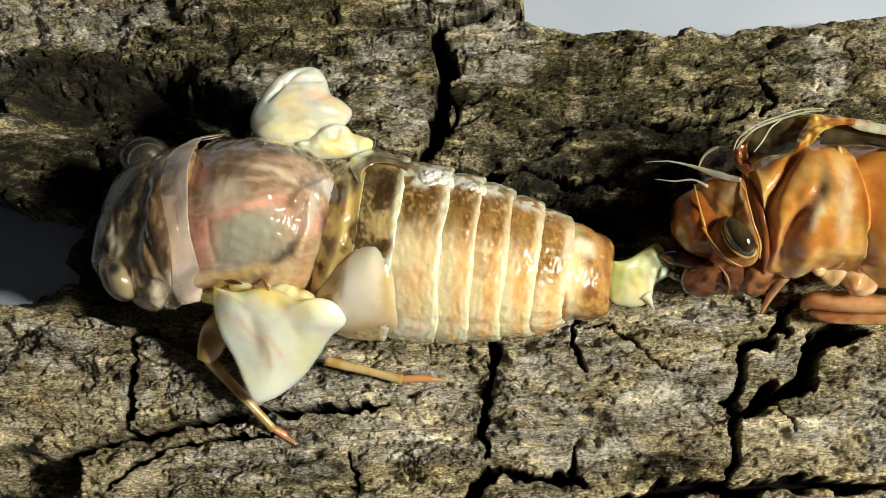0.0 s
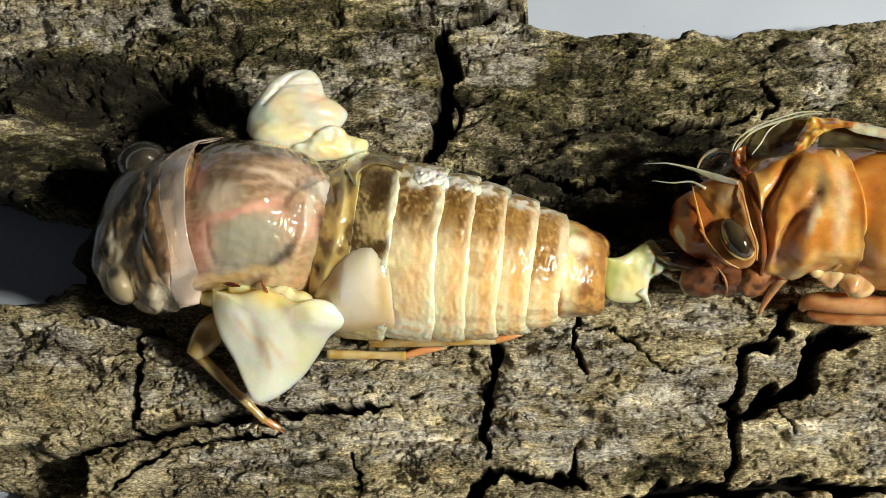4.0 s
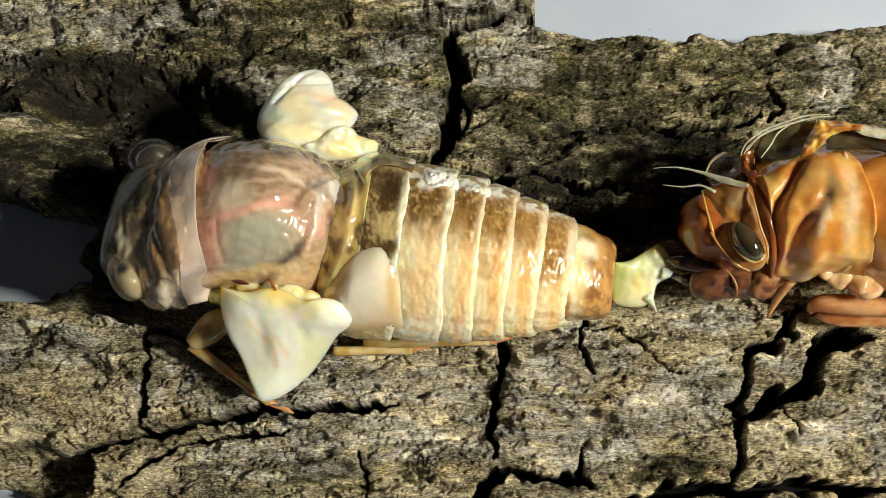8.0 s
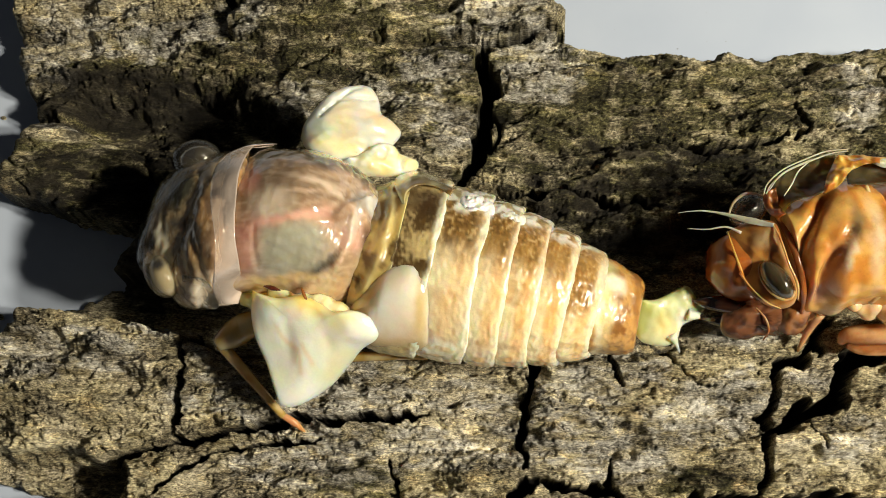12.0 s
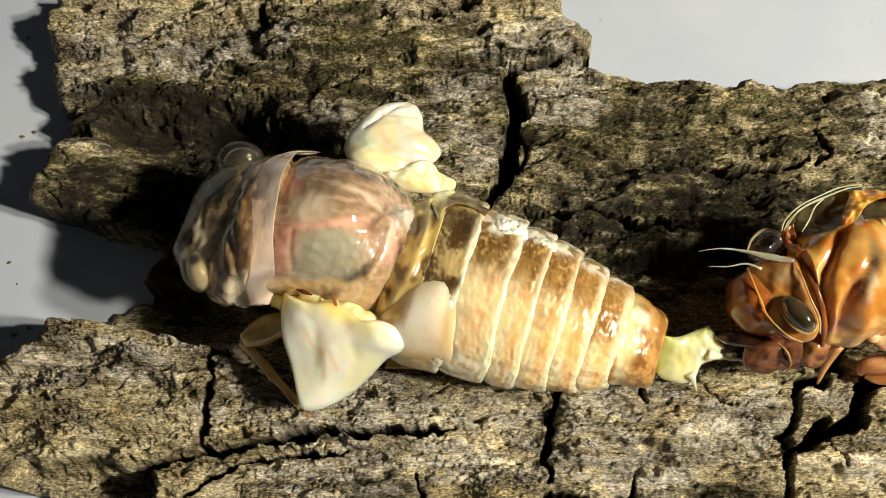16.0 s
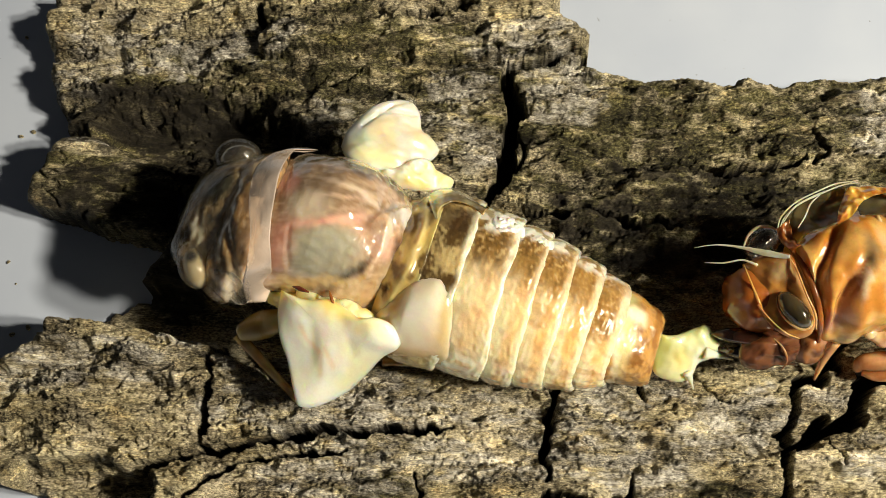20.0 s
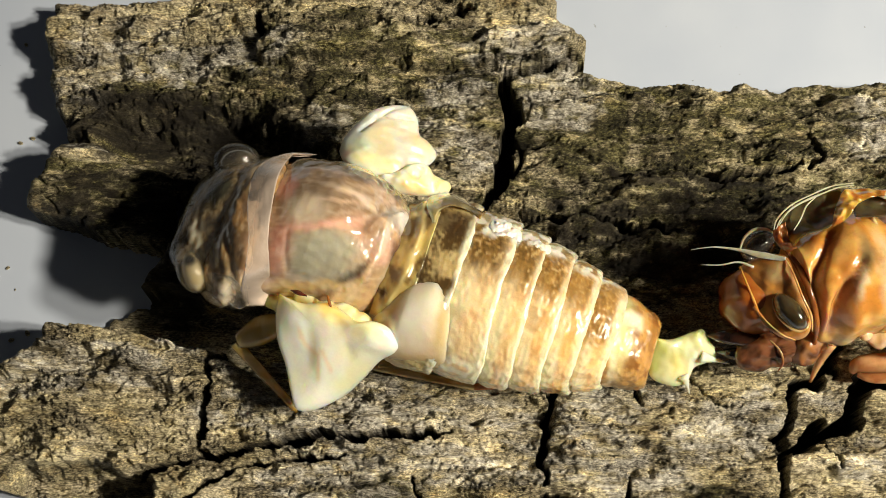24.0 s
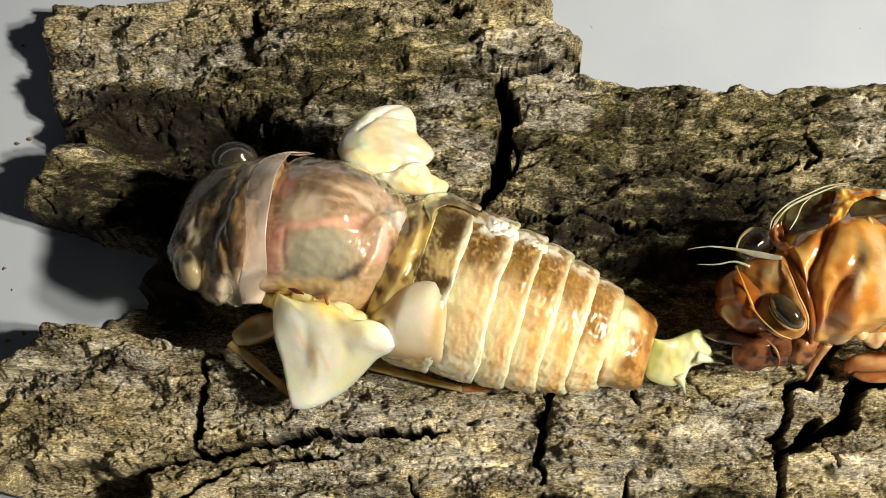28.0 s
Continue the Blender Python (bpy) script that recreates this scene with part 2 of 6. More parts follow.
def shell_material(name, clear=0.12, glow=0.15, rough_=0.22):
    """Dry horny husk, amber: light passes through the thin wall, part of it straight."""
    m, t, s = nodes_of(name)
    tint = attribute(t, "tint").outputs["Color"]
    cloud = ramp(t, texture(t, 420, 7, 0.7), (0.32, (0.66, 0.54, 0.42)), (0.5, (1, 1, 1)), (0.70, (1.2, 1.16, 1.06)))
    dirt = ramp(t, texture(t, 2400, 5, 0.7), (0.34, (0.60, 0.52, 0.44)), (0.48, (1, 1, 1)))
    col = blend(t, "MULTIPLY", 0.25, blend(t, "MULTIPLY", 0.5, tint, cloud), dirt)
    t.links.new(col, s.inputs["Base Color"])
    s.inputs["Roughness"].default_value = rough_
    s.inputs["Subsurface Weight"].default_value = 0.6
    s.inputs["Subsurface Radius"].default_value = (1.0, 0.4, 0.12)
    s.inputs["Subsurface Scale"].default_value = 0.5 * MM
    s.inputs["Coat Weight"].default_value, s.inputs["Coat Roughness"].default_value = 1.0, 0.05
    relief(t, s, texture(t, 650, 5, 0.5), 0.4, 0.0002)
    through_, straight = t.nodes.new("ShaderNodeBsdfTranslucent"), t.nodes.new("ShaderNodeBsdfTransparent")
    t.links.new(col, through_.inputs[0])
    t.links.new(col, straight.inputs[0])
    one, two = t.nodes.new("ShaderNodeMixShader"), t.nodes.new("ShaderNodeMixShader")
    one.inputs[0].default_value, two.inputs[0].default_value = glow, clear
    t.links.new(s.outputs[0], one.inputs[1])
    t.links.new(through_.outputs[0], one.inputs[2])
    t.links.new(one.outputs[0], two.inputs[1])
    t.links.new(straight.outputs[0], two.inputs[2])
    t.links.new(two.outputs[0], t.nodes["Material Output"].inputs[0])
    return m


def clear_material(name, colour, milk=0.12, fading=False):
    """Thin clear membrane: see-through, glossy, a little milky."""
    m, t, s = nodes_of(name)
    s.inputs["Base Color"].default_value = (*colour, 1)
    s.inputs["Roughness"].default_value = 0.1
    s.inputs["Coat Weight"].default_value = 1.0
    clear, gloss, edge = t.nodes.new("ShaderNodeBsdfTransparent"), t.nodes.new("ShaderNodeBsdfGlossy"), t.nodes.new("ShaderNodeFresnel")
    clear.inputs[0].default_value = (0.99, 0.97, 0.92, 1)
    gloss.inputs["Roughness"].default_value = 0.08
    edge.inputs["IOR"].default_value = 1.5
    milky, shine = t.nodes.new("ShaderNodeMixShader"), t.nodes.new("ShaderNodeMixShader")
    milky.inputs[0].default_value = milk
    if fading:
        t.links.new(attribute(t, "tint").outputs["Fac"], milky.inputs[0])
    t.links.new(clear.outputs[0], milky.inputs[1])
    t.links.new(s.outputs[0], milky.inputs[2])
    t.links.new(edge.outputs[0], shine.inputs[0])
    t.links.new(milky.outputs[0], shine.inputs[1])
    t.links.new(gloss.outputs[0], shine.inputs[2])
    relief(t, s, texture(t, 2600, 4, 0.65), 0.35, 0.0001)
    t.links.new(s.inputs["Normal"].links[0].from_socket, gloss.inputs["Normal"])
    t.links.new(shine.outputs[0], t.nodes["Material Output"].inputs[0])
    return m


def table_material():
    m, t, s = nodes_of("white_board")
    c = ramp(t, texture(t, 90, 5, 0.5), (0.3, (0.44, 0.51, 0.64)), (0.7, (0.51, 0.58, 0.70)))
    dust = ramp(t, texture(t, 1400, 3, 0.6), (0.24, (0.45, 0.42, 0.40)), (0.30, (1, 1, 1)))
    t.links.new(blend(t, "MULTIPLY", 1.0, c, dust), s.inputs["Base Color"])
    s.inputs["Roughness"].default_value = 0.45
    return m


BARK, BOARD = bark_material(), table_material()
SKIN = skin_material("soft_cuticle", 0.14, 0.75, 0.9, 1.0, 0.25, 0.2, 0.12)
GRAINY = skin_material("grainy_cuticle", 0.28, 0.9, 0.6, 0.8, 0.35, 0.12, 0.2)
GLASSY = skin_material("glassy_cuticle", 0.13, 0.9, 0.9, 1.0, 0.12, 0.15, 0.015)
WING = skin_material("wet_wing", 0.3, 1.0, 0.9, 0.5, 0.15, 0.08)
WAX = skin_material("wax", 0.6, 0.6, 0.3, 0.0, 0.5, 0.1, 0.3)
HUSK = shell_material("husk")
CLEARISH = shell_material("husk_lining", 0.5, 0.4)
GLOSSY = shell_material("husk_dark", 0.0, 0.0, 0.12)
CLEAR = clear_material("clear_membrane", (0.80, 0.77, 0.70), 0.025)
MILKY = clear_material("milky_membrane", (0.73, 0.61, 0.52), fading=True)


# ---- table ----
def build_table():
    v, f = [], []
    for z in (TABLE, TABLE - 18):
        v += [(-420, -300, z), (420, -300, z), (420, 300, z), (-420, 300, z)]
    f = [(0, 1, 2, 3), (7, 6, 5, 4), (0, 4, 5, 1), (1, 5, 6, 2), (2, 6, 7, 3), (3, 7, 4, 0)]
    ob = new("table", mesh_from("table", v, f, BOARD, smooth=False))
    tagged(ob, "plain white smooth table top under the bark", "table", kind="structure")


build_table()


# ---- bark slab: a height field with fissures ----
def lattice(x, y, seed):
    """Smooth random values at the points x, y, about -1 to 1."""
    xi, yi = np.floor(x).astype(np.int64), np.floor(y).astype(np.int64)
    fx, fy = x - xi, y - yi
    fx, fy = fx * fx * fx * (fx * (fx * 6 - 15) + 10), fy * fy * fy * (fy * (fy * 6 - 15) + 10)

    def value(i, j):
        h = (i * 374761393 + j * 668265263 + seed * 1442695041) & 0xFFFFFFFF
        h = ((h ^ (h >> 13)) * 1274126177) & 0xFFFFFFFF
        return ((h ^ (h >> 16)) & 0xFFFF) / 32767.5 - 1
    a = value(xi, yi) * (1 - fx) + value(xi + 1, yi) * fx
    b = value(xi, yi + 1) * (1 - fx) + value(xi + 1, yi + 1) * fx
    return a * (1 - fy) + b * fy


def fractal(x, y, seed, octaves=4, gain=0.5):
    total, amp = np.zeros_like(x), 1.0
    for o in range(octaves):
        total += amp * lattice(x * 2 ** o + 17.3 * o, y * 2 ** o - 9.1 * o, seed + o)
        amp *= gain
    return total


def near_line(x, y, line):
    """Distance to a polyline, and how far along it (0 to 1)."""
    best, along = np.full(x.shape, 1e9), np.zeros_like(x)
    for k in range(len(line) - 1):
        (ax, ay), (bx, by) = line[k], line[k + 1]
        dx, dy = bx - ax, by - ay
        t = np.clip(((x - ax) * dx + (y - ay) * dy) / (dx * dx + dy * dy), 0, 1)
        d = np.hypot(x - ax - t * dx, y - ay - t * dy)
        along = np.where(d < best, (k + t) / (len(line) - 1), along)
        best = np.minimum(best, d)
    return best, along


def inside(x, y, outline):
    hit = np.zeros(x.shape, bool)
    for k in range(len(outline)):
        (ax, ay), (bx, by) = outline[k - 1], outline[k]
        cross = (ay > y) != (by > y)
        with np.errstate(divide="ignore", invalid="ignore"):
            hit ^= cross & (x < (bx - ax) * (y - ay) / (by - ay) + ax)
    return hit


def softened(a, times):
    for _ in range(times):
        for axis in (0, 1):
            a = (np.roll(a, 1, axis) + a + np.roll(a, -1, axis)) / 3
    return a


# fissures: width, depth and the line they follow over the slab
FAR_FISSURES = [
    (0.85, 4.0, [(-0.40, 14.61), (-0.36, 12.53), (0.48, 11.00), (-0.36, 8.80), (-0.57, 6.62), (-1.53, 4.83)]),
    (0.35, 2.0, [(-0.40, 14.50), (2.25, 14.91), (5.26, 15.47)]),
    (0.30, 1.0, [(0.48, 9.89), (0.68, 8.41), (0.13, 6.96)]),
    (0.40, 1.6, [(0.47, 4.61), (3.20, 4.30), (4.91, 4.70), (7.62, 4.00), (10.63, 3.52)]),
    (0.45, 1.4, [(10.62, 7.99), (13.48, 7.31), (16.19, 7.50), (18.57, 7.98)]),
    (0.50, 2.4, [(3.18, -4.29), (2.96, -6.96), (2.29, -8.61), (2.47, -10.24), (2.23, -12.33)]),
]
NEAR_FISSURES = [
    (0.30, 1.5, [(7.75, -4.01), (7.63, -6.02), (8.18, -7.61)]),
    (0.14, 0.5, [(7.88, -5.19), (9.69, -5.04), (10.65, -5.72), (12.21, -7.22), (13.16, -7.55)]),
    (0.42, 2.0, [(-18.83, -4.03), (-18.18, -6.76), (-18.71, -8.10), (-18.60, -11.03)]),
    (0.45, 2.2, [(-22.76, -12.45), (-18.79, -11.29), (-15.13, -10.32), (-12.13, -10.01), (-7.47, -9.78), (-3.17, -9.42)]),
    (0.30, 1.3, [(-19.43, -14.34), (-18.02, -12.79), (-16.40, -11.82), (-12.75, -11.19), (-9.76, -10.94)]),
    (0.55, 2.6, [(19.87, -4.00), (19.21, -5.65), (17.35, -6.19), (17.18, -8.08), (16.22, -9.30), (16.69, -11.13), (16.79, -12.62), (16.04, -13.65)]),
]
TAIL_FISSURES = [
    (0.95, 3.0, [(17.12, -10.17), (18.69, -8.90), (21.06, -8.11), (21.32, -6.23), (22.43, -5.45), (24.66, -5.38)]),
    (0.35, 1.5, [(20.66, -3.17), (20.15, -4.50), (19.88, -5.75)]),
    (0.16, 0.8, [(18.89, -9.22), (19.22, -10.03), (19.68, -10.73)]),
    (0.55, 2.2, [(1.08, -15.02), (2.54, -13.38), (4.63, -13.64), (6.87, -13.40), (8.12, -14.28)]),
    (0.22, 1.1, [(7.75, -11.62), (7.45, -13.15), (7.56, -14.09)]),
    (0.80, 2.4, [(9.68, -15.19), (13.19, -14.17), (17.26, -14.37), (21.03, -13.82), (24.64, -14.30)]),
]
EDGE_FISSURES = [
    (0.10, 0.5, [(-5.51, -11.75), (-5.09, -13.10), (-4.87, -14.69)]),
    (0.25, 1.0, [(19.23, 10.51), (19.69, 8.75), (19.30, 7.78)]),
    (0.10, 0.4, [(24.87, 12.56), (24.56, 11.09), (24.97, 10.72)]),
    (0.30, 1.3, [(-17.11, 19.42), (-17.17, 17.73), (-16.62, 16.48)]),
    (0.60, 2.4, [(-13.29, 16.92), (-10.29, 17.56), (-6.51, 17.80), (-4.27, 18.73), (-2.77, 18.86)]),
    (0.30, 1.2, [(-19.44, 10.54), (-18.57, 9.16), (-17.18, 7.99)]),
]
FISSURES = FAR_FISSURES + NEAR_FISSURES + TAIL_FISSURES + EDGE_FISSURES
OUTLINE = [(-33.16, 22.24), (-32.54, 18.30), (-32.39, 15.31), (-31.12, 12.40), (-30.21, 9.74), (-25.04, 8.29), (-21.42, 5.60), (-21.82, 2.16),
           (-24.06, -0.87), (-26.82, -2.21), (-29.22, -2.74), (-29.82, -4.28), (-32.17, -5.59), (-40.83, -8.11), (-39.80, -13.99), (-32.18, -13.10), (-29.29, -13.70), (-26.31, -15.29),
           (-19.82, -18.36), (26.52, -16.94), (29.30, 14.41), (21.42, 13.95), (17.80, 13.44), (14.20, 13.40), (10.58, 13.85), (6.94, 14.34), (3.63, 14.75),
           (4.81, 15.21), (4.96, 16.84), (3.62, 17.86), (2.69, 18.90), (3.24, 21.64)]
VALLEY = [(-10.60, 3.94), (-1.42, 3.75), (4.86, 1.52), (9.87, 0.74), (14.84, 0.48), (20.98, -0.82), (25.68, -1.90)]
SHELF = [(-29.25, -1.45), (-24.98, -1.86), (-21.10, -2.20), (-16.48, -4.06), (-14.02, -5.45)]
HOLLOW = [(-25.38, 9.79), (-22.66, 9.80), (-19.42, 10.21), (-16.13, 9.19), (-12.46, 6.88)]
DROP = [(-29.11, -13.66), (-24.69, -13.68), (-22.84, -13.62)]
LEDGE = [(-15.50, 15.74), (-7.97, 16.46), (-1.95, 16.09), (4.00, 16.22)]
LICHEN_NEAR = [(3.5, -10.5, 3.0, 1.4), (8.5, -11.8, 3.0, 1.2), (14.5, -8.0, 2.4, 1.4), (21.5, -10.5, 2.4, 1.2), (-0.5, -8.4, 3.2, 1.1), (-15.8, -5.9, 2.4, 1.2), (-8.9, -8.6, 2.6, 1.1), (-11.5, -12.6, 3.0, 1.2), (-4.6, -10.7, 3.0, 1.2), (-6.8, -7.4, 2.6, 1.0), (-10.9, -9.2, 3.0, 1.2), (-9.0, -11.2, 3.6, 1.2), (-14.6, -8.4, 2.2, 1.2), (*(-27.86, -5.50), 3.0, 0.9), (*(-29.80, -7.14), 2.5, 0.8), (*(-20.11, -4.43), 2.0, 0.8), (*(-11.61, -10.18), 3.2, 1.4), (*(-6.21, -8.16), 3.0, 1.1), (*(-8.40, -12.46), 3.0, 1.0), (*(-27.07, 16.40), 4.2, 1.8), (*(-29.07, 13.69), 2.4, 1.5), (*(-7.53, -7.20), 3.5, 1.6), (*(11.78, -9.98), 3.5, 1.3), (*(7.05, -5.68), 2.2, 1.0), (*(-1.51, -11.83), 3.5, 1.0), (*(14.93, -4.44), 2.0, 1.0)]
LICHEN_FAR = [(*(-10.16, -8.84), 2.0, 1.0), (-28.2, 9.0, 1.7, 0.4), (-3.2, 12.5, 2.0, 1.6), (-2.6, 9.0, 2.0, 1.8), (0.5, 16.3, 3.4, 1.2), (3.5, 12.2, 2.4, 1.6), (*(0.66, 16.11), 3.0, 0.9), (*(-23.06, 15.49), 4.0, 1.2), (*(-8.69, 10.50), 4.5, 1.6), (*(-24.64, -6.02), 4.0, 1.4), (*(-15.23, -8.47), 3.2, 1.6), (*(19.28, -7.12), 1.9, 0.9), (*(9.79, -7.03), 1.6, 0.8), (*(22.76, 10.41), 1.8, 1.6), (*(2.60, 14.33), 3.0, 1.0), (*(24.72, -10.38), 1.2, 3.0), (*(5.36, -8.63), 3.0, 1.4), (*(-17.56, 15.71), 3.0, 1.5)]
PALE = LICHEN_NEAR + LICHEN_FAR
# patches that paint shade into the bark's colour: hollow, shelf, valley
SHADE_PATCHES = [(10.5, 5.2, 5.0, 0.9), (12.5, 6.8, 4.0, 0.5), (-26.5, 6.3, 3.4, 1.2), (7.0, 3.4, 5.0, 1.1), (13.0, 4.0, 5.0, 1.1), (18.0, 5.2, 4.0, 0.8), (*(-26.70, 10.20), 5.0, 1.7), (*(-21.60, 10.26), 5.0, 2.2), (*(-16.53, 10.14), 4.0, 2.0), (*(-18.91, 7.77), 4.5, 1.5), (*(4.91, 4.70), 4.0, 0.8), (*(12.26, 2.08), 4.0, 1.0), (*(9.39, 6.93), 5.0, 0.8), (*(-25.48, 4.23), 6.0, 1.2)]
DEEP_SHADE = [(-24.5, 0.0, 3.0, 1.6), (-21.5, 0.0, 3.0, 2.0), (-28.0, -1.6, 3.0, 1.0), (-26.0, 12.0, 4.0, 1.4), (-22.5, 11.6, 2.6, 1.8), (-19.6, 11.4, 2.0, 1.8), (-28.0, 10.9, 4.2, 0.8), (-24.2, 10.6, 3.2, 1.0), (-21.0, 9.9, 2.6, 1.5), (10.6, 1.6, 4.6, 0.9), (-22.8, 4.6, 1.6, 1.6)]
MOSS = [(7.0, 5.0, 6.0, 2.4), (*(3.97, 11.28), 8.0, 4.0), (*(19.48, 11.97), 6.0, 3.0), (*(-7.99, 11.23), 5.0, 3.0), (*(-23.83, 10.89), 7.0, 3.0), (*(-16.13, 9.19), 6.0, 3.0), (*(14.09, 5.93), 9.0, 3.0), (*(-21.01, 12.34), 8.0, 3.5), (*(-17.26, 10.34), 7.0, 4.0), (*(-12.88, 8.37), 5.0, 3.0), (*(8.77, 8.94), 11.0, 6.0), (*(-10.22, 13.95), 12.0, 4.0), (*(16.01, 10.59), 9.0, 4.5), (*(11.63, 3.15), 10.0, 3.5), (*(-19.14, 11.53), 9.0, 4.0), (*(-3.05, 12.60), 4.0, 4.0), (*(-25.57, 5.33), 7.0, 4.0),
        (*(23.45, 6.08), 5.0, 5.0), (*(-7.37, -13.73), 3.0, 1.2), (*(12.60, -13.17), 3.0, 1.0)]


def slab_height(x, y):
    wx = x + 0.30 * fractal(x * 0.9, y * 0.9, 31, 4) + 0.02 * lattice(x * 5, y * 5, 32)
    wy = y + 0.30 * fractal(x * 0.9 + 40, y * 0.9, 33, 4) + 0.02 * lattice(x * 5, y * 5, 34)
    h = 0.45 * fractal(x * 0.12, y * 0.2, 1, 3)
    d, along = near_line(wx, wy, VALLEY)
    h -= (1.2 + 2.6 * along) * np.exp(-(d / (1.2 + 1.0 * along)) ** 2)
    d, along = near_line(wx, wy, SHELF)
    h -= 5.0 * np.clip((1.75 - d) / 0.5, 0, 1)
    d, along = near_line(wx, wy, HOLLOW)
    pit = np.clip((2.9 - d) / 2.4, 0, 1)
    h -= 4.0 * pit * pit * (3 - 2 * pit)
    d, along = near_line(wx, wy, DROP)
    h -= 3.4 * np.clip((2.0 - d) / 1.0, 0, 1)
    d, along = near_line(wx, wy, LEDGE)
    h += 0.9 * np.clip((1.5 - d) / 0.35, 0, 1)
    # the far end sags towards the table
    h -= 0.16 * np.clip(-13.0 - x, 0, 14) * np.clip((y - 2.0) / 3.0, 0, 1)
    # layered flakes along the grain
    g = fractal(wx * 0.22, wy * 0.75, 5, 4, 0.55)
    steps = g * 5.0
    h += 0.16 * (np.floor(steps) + np.clip((steps - np.floor(steps)) * 5, 0, 1))
    h += 0.22 * fractal(x * 0.45, y * 2.4, 8, 5, 0.62) + 0.075 * fractal(x * 1.3, y * 5.0, 9, 4, 0.7) + 0.03 * fractal(x * 4.0, y * 5.0, 10, 2, 0.6)
    # fine checks that open along the grain
    c = np.abs(fractal(wx * 0.35, wy * 1.5, 12, 3))
    h -= 0.35 * np.clip(1 - c / 0.05, 0, 1)
    c = np.abs(fractal(wx * 0.5, wy * 3.6, 14, 3))
    h -= 0.26 * np.clip(1 - c / 0.03, 0, 1) * np.clip(0.2 + 2.5 * lattice(x * 0.25, y * 0.6, 15), 0, 1)
    c = np.abs(fractal(wx * 1.3, wy * 3.2, 13, 2))
    h -= 0.12 * np.clip(1 - c / 0.08, 0, 1)
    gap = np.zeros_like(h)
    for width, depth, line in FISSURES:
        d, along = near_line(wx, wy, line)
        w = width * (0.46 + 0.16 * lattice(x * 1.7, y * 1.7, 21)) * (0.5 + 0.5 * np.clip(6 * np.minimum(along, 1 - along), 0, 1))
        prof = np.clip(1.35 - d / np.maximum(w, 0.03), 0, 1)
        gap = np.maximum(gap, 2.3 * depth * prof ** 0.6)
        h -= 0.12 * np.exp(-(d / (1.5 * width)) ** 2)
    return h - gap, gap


def patches(x, y, spots, seed, share):
    out = np.zeros_like(x)
    for cx, cy, rx, ry in spots:
        q = ((x - cx) / rx) ** 2 + ((y - cy) / ry) ** 2
        out = np.maximum(out, np.clip(1.5 - q + 0.9 * fractal(x * 0.6, y * 1.3, seed, 5, 0.6), 0, 1))
    return out * np.clip(share + 0.75 * fractal(x * 1.0, y * 2.8, seed + 7, 5, 0.7), 0, 1)


def plates(x, y, gap, seeds):
    """Numbers every point by the plate it belongs to: growth from the seeds is slowest across the fissures."""
    owner, cost = np.full(x.shape, 0), np.full(x.shape, 1e9)
    toll = 1 + 200 * gap
    for n, (sx, sy) in enumerate(seeds):
        j, i = np.unravel_index(np.argmin((x - sx) ** 2 + (y - sy) ** 2), x.shape)
        owner[j, i], cost[j, i] = n, 0
    whole, front, rear = slice(None), slice(1, None), slice(None, -1)
    for _ in range(400):
        for to, source in (((front, whole), (rear, whole)), ((rear, whole), (front, whole)), ((whole, front), (whole, rear)), ((whole, rear), (whole, front))):
            reach = cost[source] + toll[to]
            better = reach < cost[to]
            owner[to] = np.where(better, owner[source], owner[to])
            cost[to] = np.where(better, reach, cost[to])
    return owner


